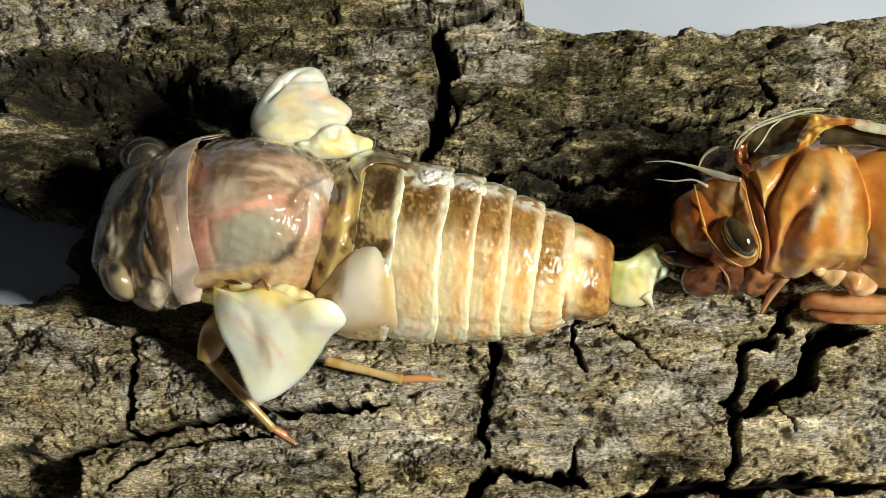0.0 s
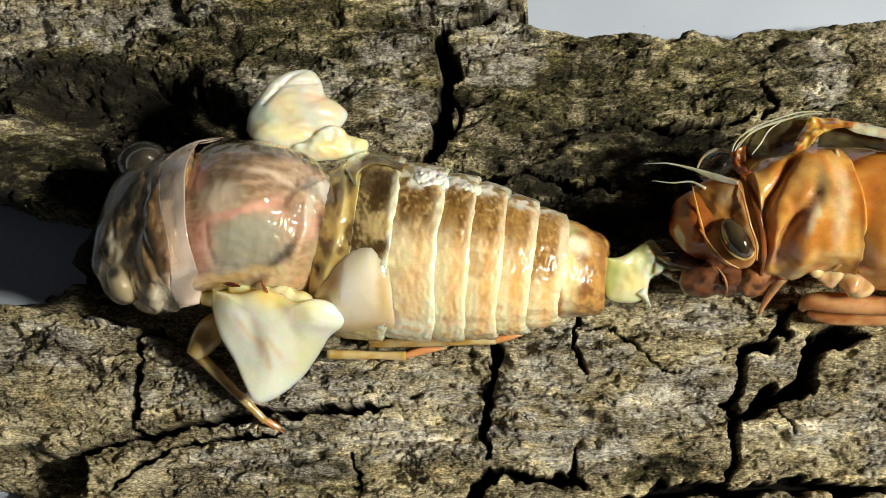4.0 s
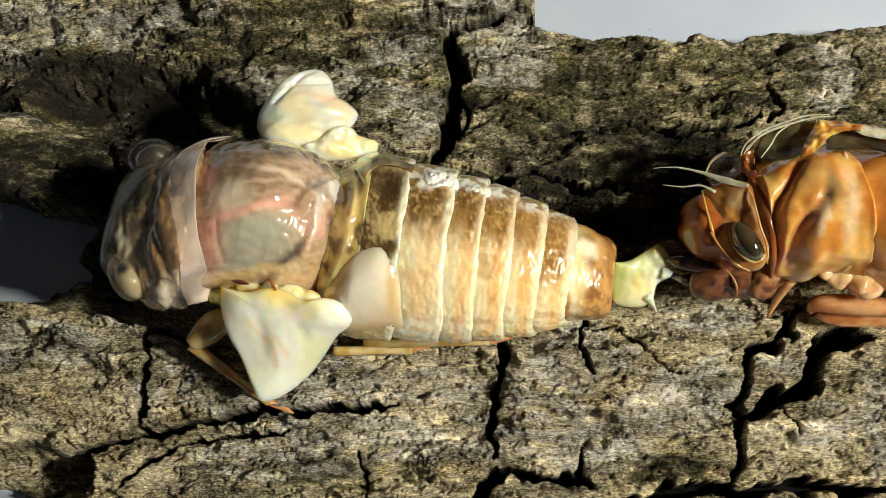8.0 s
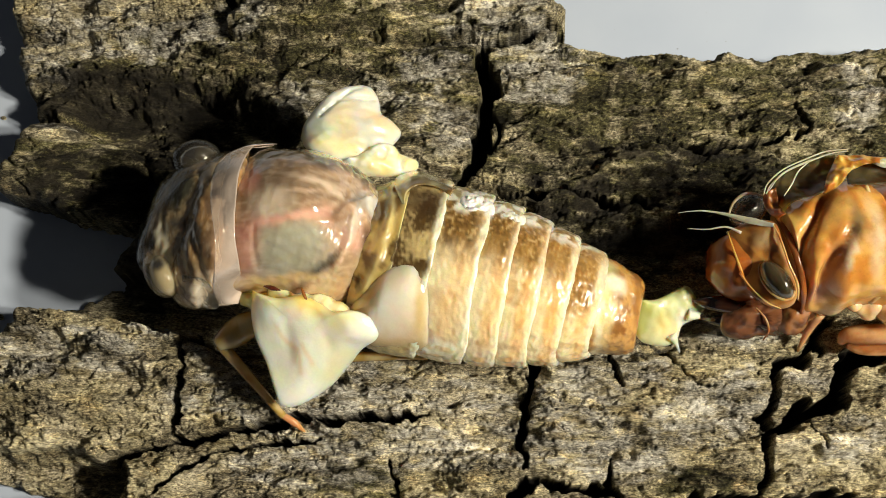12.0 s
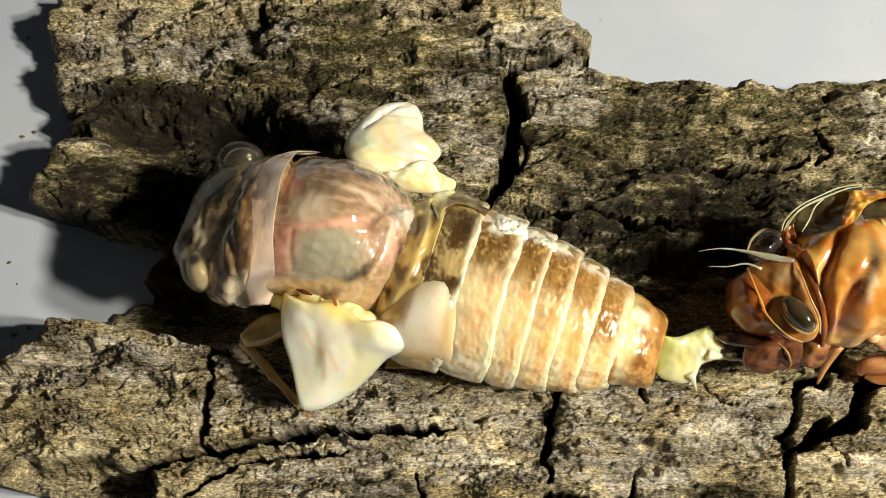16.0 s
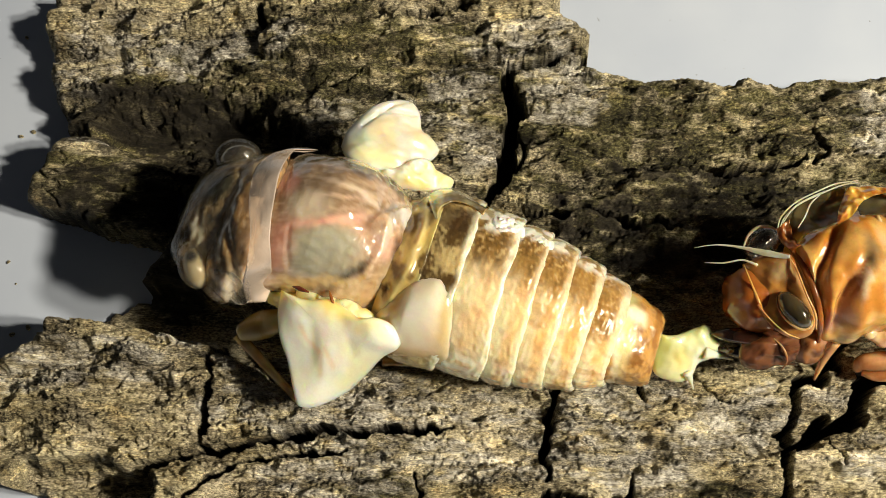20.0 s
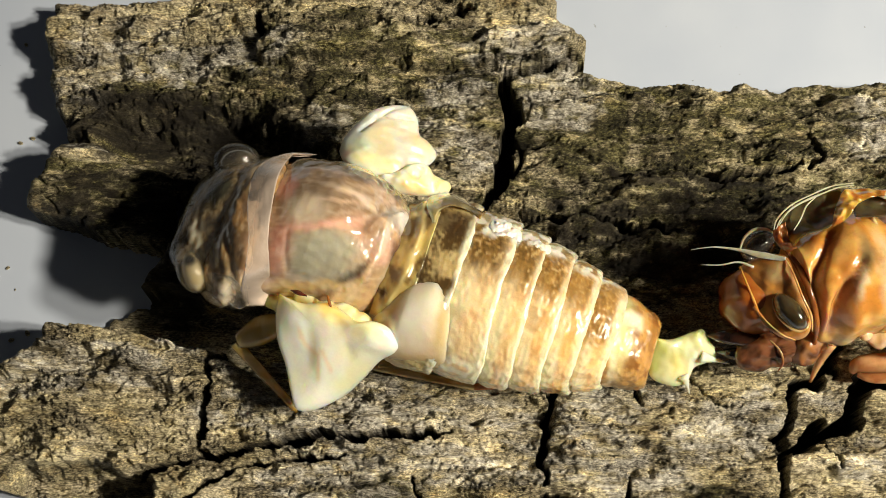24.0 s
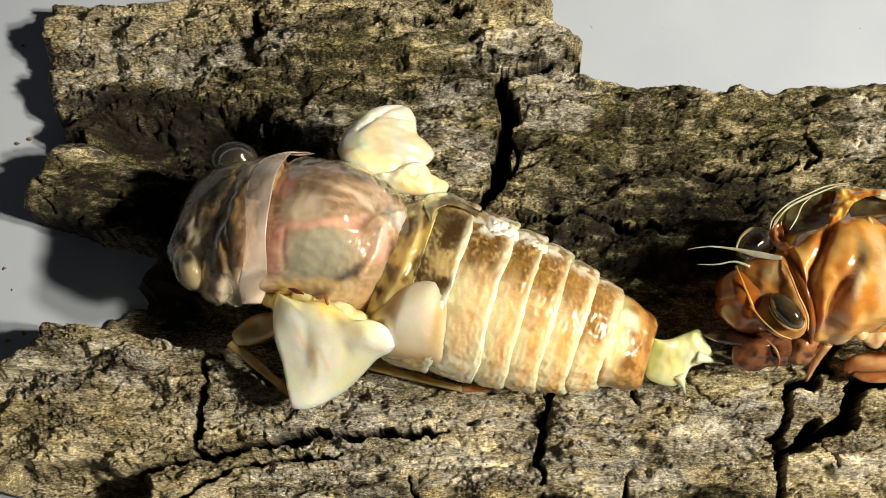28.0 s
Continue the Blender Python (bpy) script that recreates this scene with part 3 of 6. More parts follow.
def field_parts(name, x0, x1, y0, y1, step, outline, height, floor, seeds):
    """Meshes of a height field inside an outline, one for each seed's plate."""
    nx, ny = int((x1 - x0) / step) + 1, int((y1 - y0) / step) + 1
    x, y = np.meshgrid(np.linspace(x0, x1, nx), np.linspace(y0, y1, ny))
    keep = inside(x + 0.30 * fractal(x * 0.8, y * 0.8, 41, 3), y + 0.25 * fractal(x * 0.8, y * 0.8, 43, 3), outline)
    z, gap = height(x, y)
    rim = softened(keep.astype(float), 30)
    z = z - 2.4 * np.clip(1 - rim, 0, 1) ** 1.2
    z = np.where(keep, np.maximum(z, floor + 0.4), floor)
    every = 5
    owner = plates(x[::every, ::every], y[::every, ::every], gap[::every, ::every], seeds)
    owner = np.repeat(np.repeat(owner, every, 0), every, 1)[:ny, :nx]
    pale, moss, patch_shade = patches(x, y, PALE, 51, 0.7), patches(x, y, MOSS, 61, 1.0), np.maximum(patches(x, y, SHADE_PATCHES, 81, 1.05), patches(x, y, DEEP_SHADE, 83, 1.7))
    k = np.arange(nx * ny).reshape(ny, nx)
    every_quad = np.stack([k[:-1, :-1], k[:-1, 1:], k[1:, 1:], k[1:, :-1]], -1).reshape(-1, 4)
    every_quad = every_quad[keep.ravel()[every_quad].any(1)]
    whose = owner.ravel()[every_quad[:, 0]]
    made = []
    for n in range(len(seeds)):
        quads = every_quad[whose == n]
        if not len(quads):
            continue
        used = np.unique(quads)
        back = np.full(nx * ny, -1)
        back[used] = np.arange(len(used))
        quads = back[quads]
        co = np.stack([x.ravel(), y.ravel(), z.ravel()], -1)[used] * MM
        me = bpy.data.meshes.new(name)
        me.vertices.add(len(co))
        me.vertices.foreach_set("co", co.astype(np.float32).ravel())
        me.loops.add(quads.size)
        me.loops.foreach_set("vertex_index", quads.astype(np.int32).ravel())
        me.polygons.add(len(quads))
        me.polygons.foreach_set("loop_start", np.arange(0, quads.size, 4, dtype=np.int32))
        me.update(calc_edges=True)
        me.polygons.foreach_set("use_smooth", [True] * len(quads))
        cols = np.ones((len(used), 4), np.float32)
        # third mark: painted shade, from fissure depth and from the dark patches
        cols[:, 0], cols[:, 1], cols[:, 2] = pale.ravel()[used], moss.ravel()[used], np.maximum(np.clip(gap.ravel()[used] / 0.8, 0, 1), 0.9 * patch_shade.ravel()[used])
        layer = me.color_attributes.new("marks", "FLOAT_COLOR", "POINT")
        layer.data.foreach_set("color", cols.ravel())
        me.materials.append(BARK)
        me.update()
        made.append(me)
    return made


SEEDS = [(-23.15, -7.39), (-7.52, -7.53), (-12.65, -13.39), (6.94, -10.27), (13.63, -4.42), (19.28, -7.12), (22.10, -11.95), (3.65, -14.56), (12.57, 9.95), (-6.56, 10.44), (-24.96, 14.75), (-4.20, 16.16), (-9.97, 18.82), (23.85, 11.48), (12.27, 2.43), (-1.18, -12.15)]


def build_slab():
    root = tagged(new("bark_slab"), "weathered grey-brown slab of tree bark with deep black fissures", "bark", kind="structure")
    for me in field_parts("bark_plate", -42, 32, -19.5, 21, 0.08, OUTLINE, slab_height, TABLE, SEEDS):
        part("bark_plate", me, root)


build_slab()

CHIP = [(-32.43, 5.56), (-31.68, 7.35), (-30.01, 9.30), (-27.95, 9.73), (-25.34, 8.55), (-22.58, 7.48), (-21.23, 5.14), (-21.70, 2.24), (-25.88, 3.13), (-29.79, 4.42)]


def chip_height(x, y):
    h = -0.9 - 0.05 * (x + 23) + 0.40 * fractal(x * 0.3, y * 1.1, 71, 4) + 0.22 * fractal(x * 0.5, y * 3.0, 72, 5, 0.6) + 0.04 * (y - 5)
    c = np.abs(fractal(x * 0.25, y * 1.1, 73, 3))
    return h - 0.7 * np.clip(1 - c / 0.07, 0, 1), np.zeros_like(h)


def build_chip():
    root = tagged(new("bark_chip"), "small loose splinter of grey bark beside the slab", "bark chip")
    for me in field_parts("splinter", -42, -22, 0, 16, 0.09, CHIP, chip_height, TABLE, [(-29.34, 6.99), (-23.73, 3.94)]):
        part("splinter", me, root)


build_chip()


def build_crumbs():
    rng = random.Random(5)
    for x, y in ((-35.12, 18.62), (-33.67, 11.32), (-34.52, 10.97), (-33.49, 0.29), (-32.23, -2.75), (-33.25, -3.23), (-34.2, 1.8)):
        r = rng.uniform(0.05, 0.16)
        v, f = ball((0, 0, r * 0.5), (r * 1.5, r, r * 0.6), (0, 0, rng.uniform(0, 180)), 8, 12, lambda a, b, c: 0.3 * r * rough(a, b, c, 3.0, x))
        ob = new("bark_crumb", mesh_from("bark_crumb", v, f, BARK, smooth=False))
        ob.location = (x * MM, y * MM, (TABLE + 0.02) * MM)
        tagged(ob, "tiny dark crumb of bark on the white table", "crumb", "crumbs on the table")


build_crumbs()


# ---- the cicada that has just come out of its husk ----
def crease(lines, width):
    """How near a point is to one of some lines in plan, 0 to 1."""
    def value(x, y):
        best = 9.0
        for line in lines:
            for (ax, ay, *_), (bx, by, *_) in zip(line, line[1:]):
                dx, dy = bx - ax, by - ay
                t = min(1.0, max(0.0, ((x - ax) * dx + (y - ay) * dy) / (dx * dx + dy * dy)))
                best = min(best, math.hypot(x - ax - t * dx, y - ay - t * dy))
        return math.exp(-(best / width) ** 2)
    return value


def spotted_tint(ground, spots, wander=0.22):
    """A tint: a ground colour with soft-edged spots over it, a few of them painted highlights. A spot: x, y, two radii,
    its turn, colour, softness, strength.
    """
    ready = [(x, y, rx, ry, math.cos(radians(a)), math.sin(radians(a)), col, soft, k) for x, y, rx, ry, a, col, soft, k in spots]

    def tint(x, y, z):
        c = ground(x, y, z)
        wx = x + wander * (rough(x, y, z, 0.9, 41) + 0.5 * rough(x, y, z, 2.4, 42))
        wy = y + wander * (rough(x, y, z, 0.9, 43) + 0.5 * rough(x, y, z, 2.4, 44))
        for cx, cy, rx, ry, co, si, col, soft, k in ready:
            dx, dy = wx - cx, wy - cy
            q = math.hypot((dx * co + dy * si) / rx, (dy * co - dx * si) / ry)
            if q < 1 + soft:
                c = mix(c, col, (1 - ease(1 - soft, 1 + soft, q)) * k)
        return c
    return tint


def ribbon(front, rear, thick, bulge=0.0, steps=10, across=10, ruffle=0.0):
    """A thin curved sheet between two edges, closed all round."""
    a, b = spline(front, steps), spline(rear, steps)
    n, m = len(a), across + 1
    top, low = [], []
    for i in range(n):
        for j in range(m):
            u = j / across
            p = a[i] + (b[i] - a[i]) * u
            lift = bulge * math.sin(math.pi * u) + ruffle * rough(p[0], p[1], p[2], 1.1, 15) + 0.4 * ruffle * rough(p[0], p[1], p[2], 3.0, 16)
            top.append((p[0], p[1], p[2] + lift))
            low.append((p[0], p[1], p[2] + lift - thick * (0.25 + math.sin(math.pi * u))))
    faces, k = [], n * m
    for i in range(n - 1):
        for j in range(m - 1):
            q = i * m + j
            faces += [(q, q + 1, q + m + 1, q + m), (k + q + m, k + q + m + 1, k + q + 1, k + q)]
    rim = [j for j in range(m)] + [i * m + m - 1 for i in range(1, n)] + [(n - 1) * m + j for j in range(m - 2, -1, -1)] + [i * m for i in range(n - 2, 0, -1)]
    for p, q in zip(rim, rim[1:] + rim[:1]):
        faces.append((p, p + k, q + k, q))
    p, q, r = (Vector(top[i]) for i in (0, across, (n - 1) * m))
    return top + low, [f[::-1] for f in faces] if (q - p).cross(r - p).z < 0 else faces


def build_cicada():
    root = tagged(new("cicada"), "pale soft newly moulted cicada with crumpled wings, on bark", "insect")

    def arch(x, y, z):
        """The body is arched: its rings lean towards the tail, most at the head."""
        return (x + (9.0 - x) / 70 * (z - 5.0), y, z)

    def put(name, shape, material, tint=None, label="", parent=None, lean=False):
        ob = part(name, mesh_from(name, *shape, material, tint, after=arch if lean else None), parent or root, label)
        ob.visible_shadow = material not in (CLEAR, MILKY)
        return ob

    def flat(p):
        return (p[0] - (9.0 - p[0]) / 70 * (p[2] - 5.0), p[1], p[2])

    # head: a dark core under a clear glassy skin
    def head_ground(x, y, z):
        n = 0.5 * rough(x, y, z, 0.7, 3) + 0.5 * rough(x, y, z, 2.2, 3) + 0.5 * rough(x, y, z, 5.0, 3)
        c = mix((0.38, 0.28, 0.15), (0.13, 0.085, 0.04), ease(-0.5, 0.45, n))
        return mix(c, (0.86, 0.78, 0.60), ease(0.1, 0.4, rough(x, y, z, 5.4, 13)) * 0.25)
    head_tint = spotted_tint(head_ground, [
        # the long narrow pale spot paints a highlight onto the core
        (-13.90, -1.39, 0.35, 2.13, -49, (0.06, 0.05, 0.035), 0.6, 0.8), (-13.53, -2.31, 0.30, 2.07, 25, (0.66, 0.62, 0.50), 0.7, 0.9), (-13.53, 1.16, 1.14, 0.74, 81, (0.05, 0.06, 0.04), 0.7, 0.85), (-12.38, -3.44, 0.47, 0.67, 17, (0.60, 0.56, 0.46), 0.8, 0.8)])
    core = [(-14.95, -0.69, 0.80, 4.3, 0.4, 0.4), (-14.75, -0.55, 1.90, 4.5, 1.6, 1.6), (-14.15, -0.29, 2.86, 4.6, 2.4, 2.4), (-13.20, 0.01, 3.52, 4.8, 3.0, 2.8), (-12.05, 0.17, 3.95, 4.8, 3.4, 2.9)]
    head = put("head", loft(core, bump=lambda x, y, z: 0.22 * rough(x, y, z, 0.7, 1) + 0.14 * rough(x, y, z, 2.0, 5), around=130, steps=16), SKIN, head_tint, "dark glassy head", lean=True)
    put("head_skin", loft([(-15.24, -0.75, 0.93, 4.3, 0.5, 0.5), (-15.04, -0.59, 2.11, 4.5, 1.8, 1.8), (-14.36, -0.29, 3.14, 4.6, 2.7, 2.7), (-13.26, 0.01, 3.88, 4.8, 3.3, 3.0), (-12.00, 0.13, 4.28, 4.8, 3.7, 3.0)],
                          bump=lambda x, y, z: 0.20 * rough(x, y, z, 0.8, 1) + 0.06 * rough(x, y, z, 2.4, 5), around=110, steps=14), CLEAR, None, "clear wet skin over the head", head, True)
    for c, r, turn, dark in (((-12.92, -3.47, 6.00), (1.0, 1.50, 1.3), (0, 0, 34), 0.0), ((-12.95, 3.66, 5.60), (1.45, 1.1, 1.4), (0, 0, 22), 1.0)):
        eye = put("eye", ball(c, r, turn, 26, 36), CLEAR, None, "clear glassy eye dome")
        put("eye_core", ball((c[0] + 0.16, c[1] - 0.04, c[2] - 0.22), [q * 0.84 for q in r], turn, 26, 36), SKIN,
            lambda x, y, z, c=c, dark=dark: mix(mix((0.36, 0.31, 0.19), (0.035, 0.028, 0.016), dark), (0.012, 0.01, 0.008), 1 - ease(0.16, 0.6, math.hypot(x - c[0] + 0.12, y - c[1] - 0.3 + 0.3 * dark))), "", eye)
    put("antenna_socket", ball((-13.57, -0.93, 6.00), (0.35, 0.5, 0.4), (0, 0, 20), 12, 18), GLASSY, lambda x, y, z: (0.42, 0.38, 0.26))

    # pronotum: blotched brown, clear at its lower flank
    def pro_ground(x, y, z):
        n = 0.5 * rough(x, y, z, 0.6, 11) + 0.5 * rough(x, y, z, 1.7, 4) + 0.5 * rough(x, y, z, 4.5, 4)
        c = mix((0.42, 0.26, 0.115), (0.12, 0.062, 0.023), ease(-0.5, 0.45, n))
        return mix(c, (0.80, 0.70, 0.52), ease(0.12, 0.4, rough(x, y, z, 5.0, 23)) * ease(-1.5, 2.0, -y) * 0.4)
    pro_tint = spotted_tint(pro_ground, [
        (-11.50, 2.50, 0.91, 1.41, -4, (0.34, 0.27, 0.15), 0.6, 0.8), (-10.40, -1.04, 0.60, 3.02, 16, (0.52, 0.38, 0.27), 0.6, 0.75), (-12.20, -1.92, 0.34, 2.06, 4, (0.34, 0.28, 0.18), 0.6, 0.6), (-11.00, -2.73, 0.54, 1.69, 8, (0.06, 0.032, 0.014), 0.5, 0.75),
        (-9.90, -4.35, 1.77, 0.82, -1, (0.62, 0.58, 0.50), 0.5, 0.85), (-8.86, -3.55, 0.73, 1.33, 16, (0.66, 0.60, 0.50), 0.6, 0.8), (-11.27, -3.36, 0.53, 0.60, 16, (0.30, 0.22, 0.12), 0.7, 0.6)], 0.35)
    pleats = crease([[(-14.37, 2.55), (-13.98, -0.01), (-12.88, -1.95), (-11.71, -3.97)], [(-12.90, 2.91), (-12.79, 0.44), (-11.96, -1.90), (-10.44, -4.06)], [(-9.79, -3.93), (-8.91, -4.68)], [(-9.42, -3.55), (-8.29, -4.19)], [(-10.88, -3.88), (-10.39, -4.79)]], 0.22)
    put("pronotum", loft([(-12.74, -0.08, 3.68, 4.6, 3.3, 3.2), (-12.09, -0.27, 4.30, 4.8, 4.05, 3.5), (-11.03, -0.22, 4.72, 5.0, 4.45, 3.7), (-10.25, 0.00, 4.70, 5.0, 4.55, 3.7), (-9.95, 0.15, 4.10, 5.0, 4.00, 3.6)],
                         bump=lambda x, y, z: 0.26 * rough(x, y, z, 0.6, 6) + 0.15 * rough(x, y, z, 1.7, 6) + 0.05 * rough(x, y, z, 4.0, 6) - 0.28 * pleats(x, y), around=150, steps=18), SKIN, pro_tint, "dark blotched pronotum", lean=True)
    put("pronotum_skin", loft([(-12.55, -0.14, 4.20, 4.8, 3.8, 3.2), (-11.8, -0.26, 4.66, 4.9, 4.25, 3.5), (-11.0, -0.20, 4.86, 5.0, 4.55, 3.7), (-10.3, -0.05, 4.84, 5.0, 4.62, 3.7)], caps=False,
                              bump=lambda x, y, z: 0.16 * rough(x, y, z, 0.7, 6) + 0.05 * rough(x, y, z, 2.6, 6), around=110, steps=12), CLEAR, None, "clear wet skin over the pronotum", lean=True)
    # collar: a broad milky band whose ends sweep back into points
    front = [(-9.40, 5.11, 5.52), (-10.33, 4.03, 7.47), (-10.76, 2.49, 8.51), (-10.23, 0.46, 9.47), (-9.33, -1.57, 9.81), (-9.11, -3.13, 9.10), (-9.21, -4.15, 7.96), (-9.22, -4.67, 6.03)]
    rear = [(-8.40, 5.45, 5.77), (-9.58, 5.17, 5.93), (-9.11, 2.66, 9.25), (-8.61, 0.50, 10.09), (-8.16, -1.34, 10.13), (-7.84, -2.70, 8.90), (-8.04, -3.41, 6.50), (-8.12, -4.34, 6.17)]
    milk_line = crease([rear], 0.8)
    collar = put("collar", ribbon(front, rear, 0.22, 0.10, 12, 18, 0.06), MILKY, lambda x, y, z: mix((0.30, 0.30, 0.30), (0.72, 0.72, 0.72), milk_line(x, y) * (0.85 + 0.5 * rough(x, y, z, 0.8, 3))), "milky lilac-pink collar")
    put("collar_lobe", pillow([(-11.32, -3.60, 7.41), (-10.51, -3.65, 7.96), (-9.82, -3.71, 8.18), (-9.36, -3.98, 7.85), (-9.07, -4.41, 7.01), (-9.23, -4.70, 5.90), (-9.83, -4.84, 5.36), (-10.56, -4.79, 5.73), (-11.24, -4.37, 6.24)], 0.22, 0.25, lambda x, y, d: 0.10 * math.sin(7 * x + 1.5 * y) + 0.12 * rough(x, y, 0, 1.8, 9), 18, 8), CLEAR, None, "clear ribbed collar lobe", collar)

    # mesonotum: a glassy dome with the muscle shining through
    def meso_ground(x, y, z):
        bend = 0.8 * rough(x, y, z, 0.35, 87)
        s = rough(x * 0.45 + bend, y * 1.5 - 0.30 * x + bend, z, 0.9, 88)
        f = rough(x * 0.6 + bend, y * 2.4 - 0.5 * x, z, 2.0, 188)
        c = mix((0.56, 0.40, 0.27), (0.36, 0.245, 0.15), ease(-0.3, 0.3, s))
        c = mix(c, (0.78, 0.64, 0.48), ease(0.1, 0.35, f) * 0.4)
        return mix(c, (0.22, 0.14, 0.085), ease(0.12, 0.35, -f) * 0.3)
    smoke, flesh, milk = (0.085, 0.058, 0.034), (0.78, 0.46, 0.34), (0.82, 0.70, 0.54)
    upper = [(-6.85, 2.06, 2.54, 1.08, 8, (0.30, 0.215, 0.14), 0.7, 0.75), (-8.57, 4.17, 2.05, 0.45, 12, smoke, 0.7, 0.9), (-5.69, 4.05, 2.06, 0.52, -0, smoke, 0.7, 0.9), (-2.89, 4.02, 1.73, 0.52, -20, smoke, 0.6, 0.95), (-5.93, 2.50, 1.78, 0.14, -2, (0.72, 0.58, 0.44), 0.8, 0.8),
             (-6.33, 1.61, 1.75, 0.13, 10, (0.74, 0.54, 0.40), 0.8, 0.7), (-4.55, 2.16, 1.45, 0.21, -21, (0.80, 0.66, 0.52), 0.8, 0.8), (-8.02, 0.65, 1.20, 0.87, 16, milk, 0.55, 0.85), (-9.58, 2.03, 0.61, 0.88, 16, (0.68, 0.34, 0.27), 0.6, 0.85)]
    lower = [(-8.64, -1.53, 0.73, 1.40, 16, (0.66, 0.30, 0.23), 0.7, 0.7), (-4.67, 0.23, 1.22, 0.88, -3, flesh, 0.8, 0.55), (-6.12, -1.23, 2.17, 1.32, 20, (0.46, 0.45, 0.35), 0.5, 0.95), (-6.84, 0.13, 2.51, 0.26, 20, (0.86, 0.52, 0.40), 0.7, 0.9), (-4.24, -1.92, 0.96, 0.26, 45, (0.03, 0.024, 0.018), 0.8, 0.95),
             (-5.47, -1.94, 1.32, 0.40, 16, (0.50, 0.46, 0.33), 0.8, 0.7), (-6.16, -2.78, 2.19, 0.20, 14, (0.84, 0.62, 0.30), 0.7, 0.85), (-2.77, -2.47, 1.47, 0.64, 60, (0.58, 0.40, 0.22), 0.7, 0.8), (-3.74, -2.44, 0.71, 0.32, 47, (0.78, 0.64, 0.42), 0.7, 0.7)]
    back = [(-2.71, 0.02, 0.77, 0.54, 66, (0.80, 0.48, 0.38), 0.7, 0.7), (-1.73, 0.25, 0.50, 0.87, -7, (0.16, 0.085, 0.05), 0.5, 0.9), (-3.70, 1.13, 0.34, 0.88, -4, (0.30, 0.20, 0.13), 0.7, 0.7), (-2.15, 2.34, 0.88, 0.54, -4, (0.74, 0.72, 0.66), 0.6, 0.85), (-2.87, 1.04, 0.24, 1.35, -7, (0.70, 0.66, 0.58), 0.7, 0.7), (-2.91, 2.21, 0.40, 0.53, 16, (0.30, 0.25, 0.19), 0.6, 0.7), (-1.75, -1.05, 0.54, 0.87, -13, (0.52, 0.42, 0.26), 0.7, 0.7)]
    seams = crease([[(-9.05, -0.52), (-7.14, 0.01), (-5.65, 0.75), (-4.21, 0.72)], [(-8.57, -0.67), (-8.27, -1.75), (-7.74, -2.63)], [(-7.70, -2.71), (-5.76, -2.51), (-4.24, -1.92), (-3.42, -0.85), (-3.52, 0.36)]], 0.16)
    ridges = crease([[(-3.89, 0.87), (-3.13, 1.78), (-2.13, 2.60)], [(-3.07, 1.63), (-2.79, -0.14), (-3.32, -1.55)], [(-2.76, 1.78), (-2.00, 0.83), (-1.32, -0.10)]], 0.30)
    put("mesonotum", loft([(-10.1, 0.35, 4.00, 5.0, 4.2, 3.4), (-9.2, 0.45, 4.50, 5.15, 4.72, 3.4), (-8.12, 0.75, 4.42, 5.35, 5.0, 3.6), (-6.51, 0.95, 4.28, 5.5, 5.2, 3.8), (-4.56, 0.91, 4.17, 5.3, 4.9, 3.8),
                           (-2.95, 0.73, 3.85, 5.0, 4.1, 3.6), (-1.95, 0.85, 3.05, 4.8, 3.2, 3.2), (-1.45, 1.04, 1.86, 4.6, 2.2, 2.4)], around=190, steps=18,
                          bump=lambda x, y, z: 0.14 * rough(x, y, z, 0.5, 9) + 0.06 * rough(x, y * 1.6, z, 1.5, 9) + (0.02 + 0.05 * ease(-6.0, -3.5, x)) * rough(x, y, z, 3.6, 19) - 0.06 * seams(x, y) + 0.34 * ridges(x, y)), GLASSY, spotted_tint(meso_ground, upper + lower + back), "glassy pinkish-grey thorax dome", lean=True)
    hoops = crease([[(-1.39, 4.10), (-0.96, 1.95), (-0.97, -0.51), (-1.51, -2.25), (-2.16, -3.19)], [(-0.26, 3.29), (-0.14, 1.44), (0.04, -0.25), (-0.33, -1.64)]], 0.24)
    put("metanotum", loft([(-2.34, 0.48, 3.76, 4.6, 3.3, 3.4), (-1.36, 0.39, 4.35, 4.6, 3.85, 3.8), (-0.20, 0.22, 4.99, 4.6, 3.9, 4.0)], bump=lambda x, y, z: 0.2 * rough(x, y, z, 0.8, 14) + 0.12 * rough(x, y, z, 2.0, 14) + 0.22 * hoops(x, y) * (0.6 + rough(x, y, z, 1.2, 18)), around=130, steps=24), GLASSY,
        lambda x, y, z: mix(mix((0.58, 0.42, 0.14), (0.14, 0.08, 0.024), ease(-0.25, 0.35, rough(x, y, z, 1.0, 7) + 0.5 * rough(x, y, z, 3.0, 7) + 0.10 * (y - 1))), (0.68, 0.56, 0.26), hoops(x, y) * 0.7), "olive-yellow hind thorax", lean=True)
    edges = [(-0.42, 0.13, 5.32, 4.5, 4.1, 4.1), (2.11, 0.17, 5.11, 4.6, 4.4, 4.2), (4.76, 0.09, 4.82, 4.5, 4.4, 4.2), (6.56, 0.08, 4.56, 4.4, 4.2, 4.1),
             (8.33, 0.03, 4.12, 4.2, 3.9, 3.8), (9.99, 0.02, 3.59, 4.0, 3.5, 3.5), (11.61, 0.21, 2.89, 3.7, 2.9, 3.1)]
    trunk = [(-2.58, 0.45, 3.76, 4.6, 3.3, 3.4), *edges]

    def girth(x):
        """The hind body's ring at x: middle, half width, height of the middle, rise above it."""
        for a, b in zip(trunk, trunk[1:]):
            if x < b[0] or b is trunk[-1]:
                break
        u = min(1.0, max(0.0, (x - a[0]) / (b[0] - a[0])))
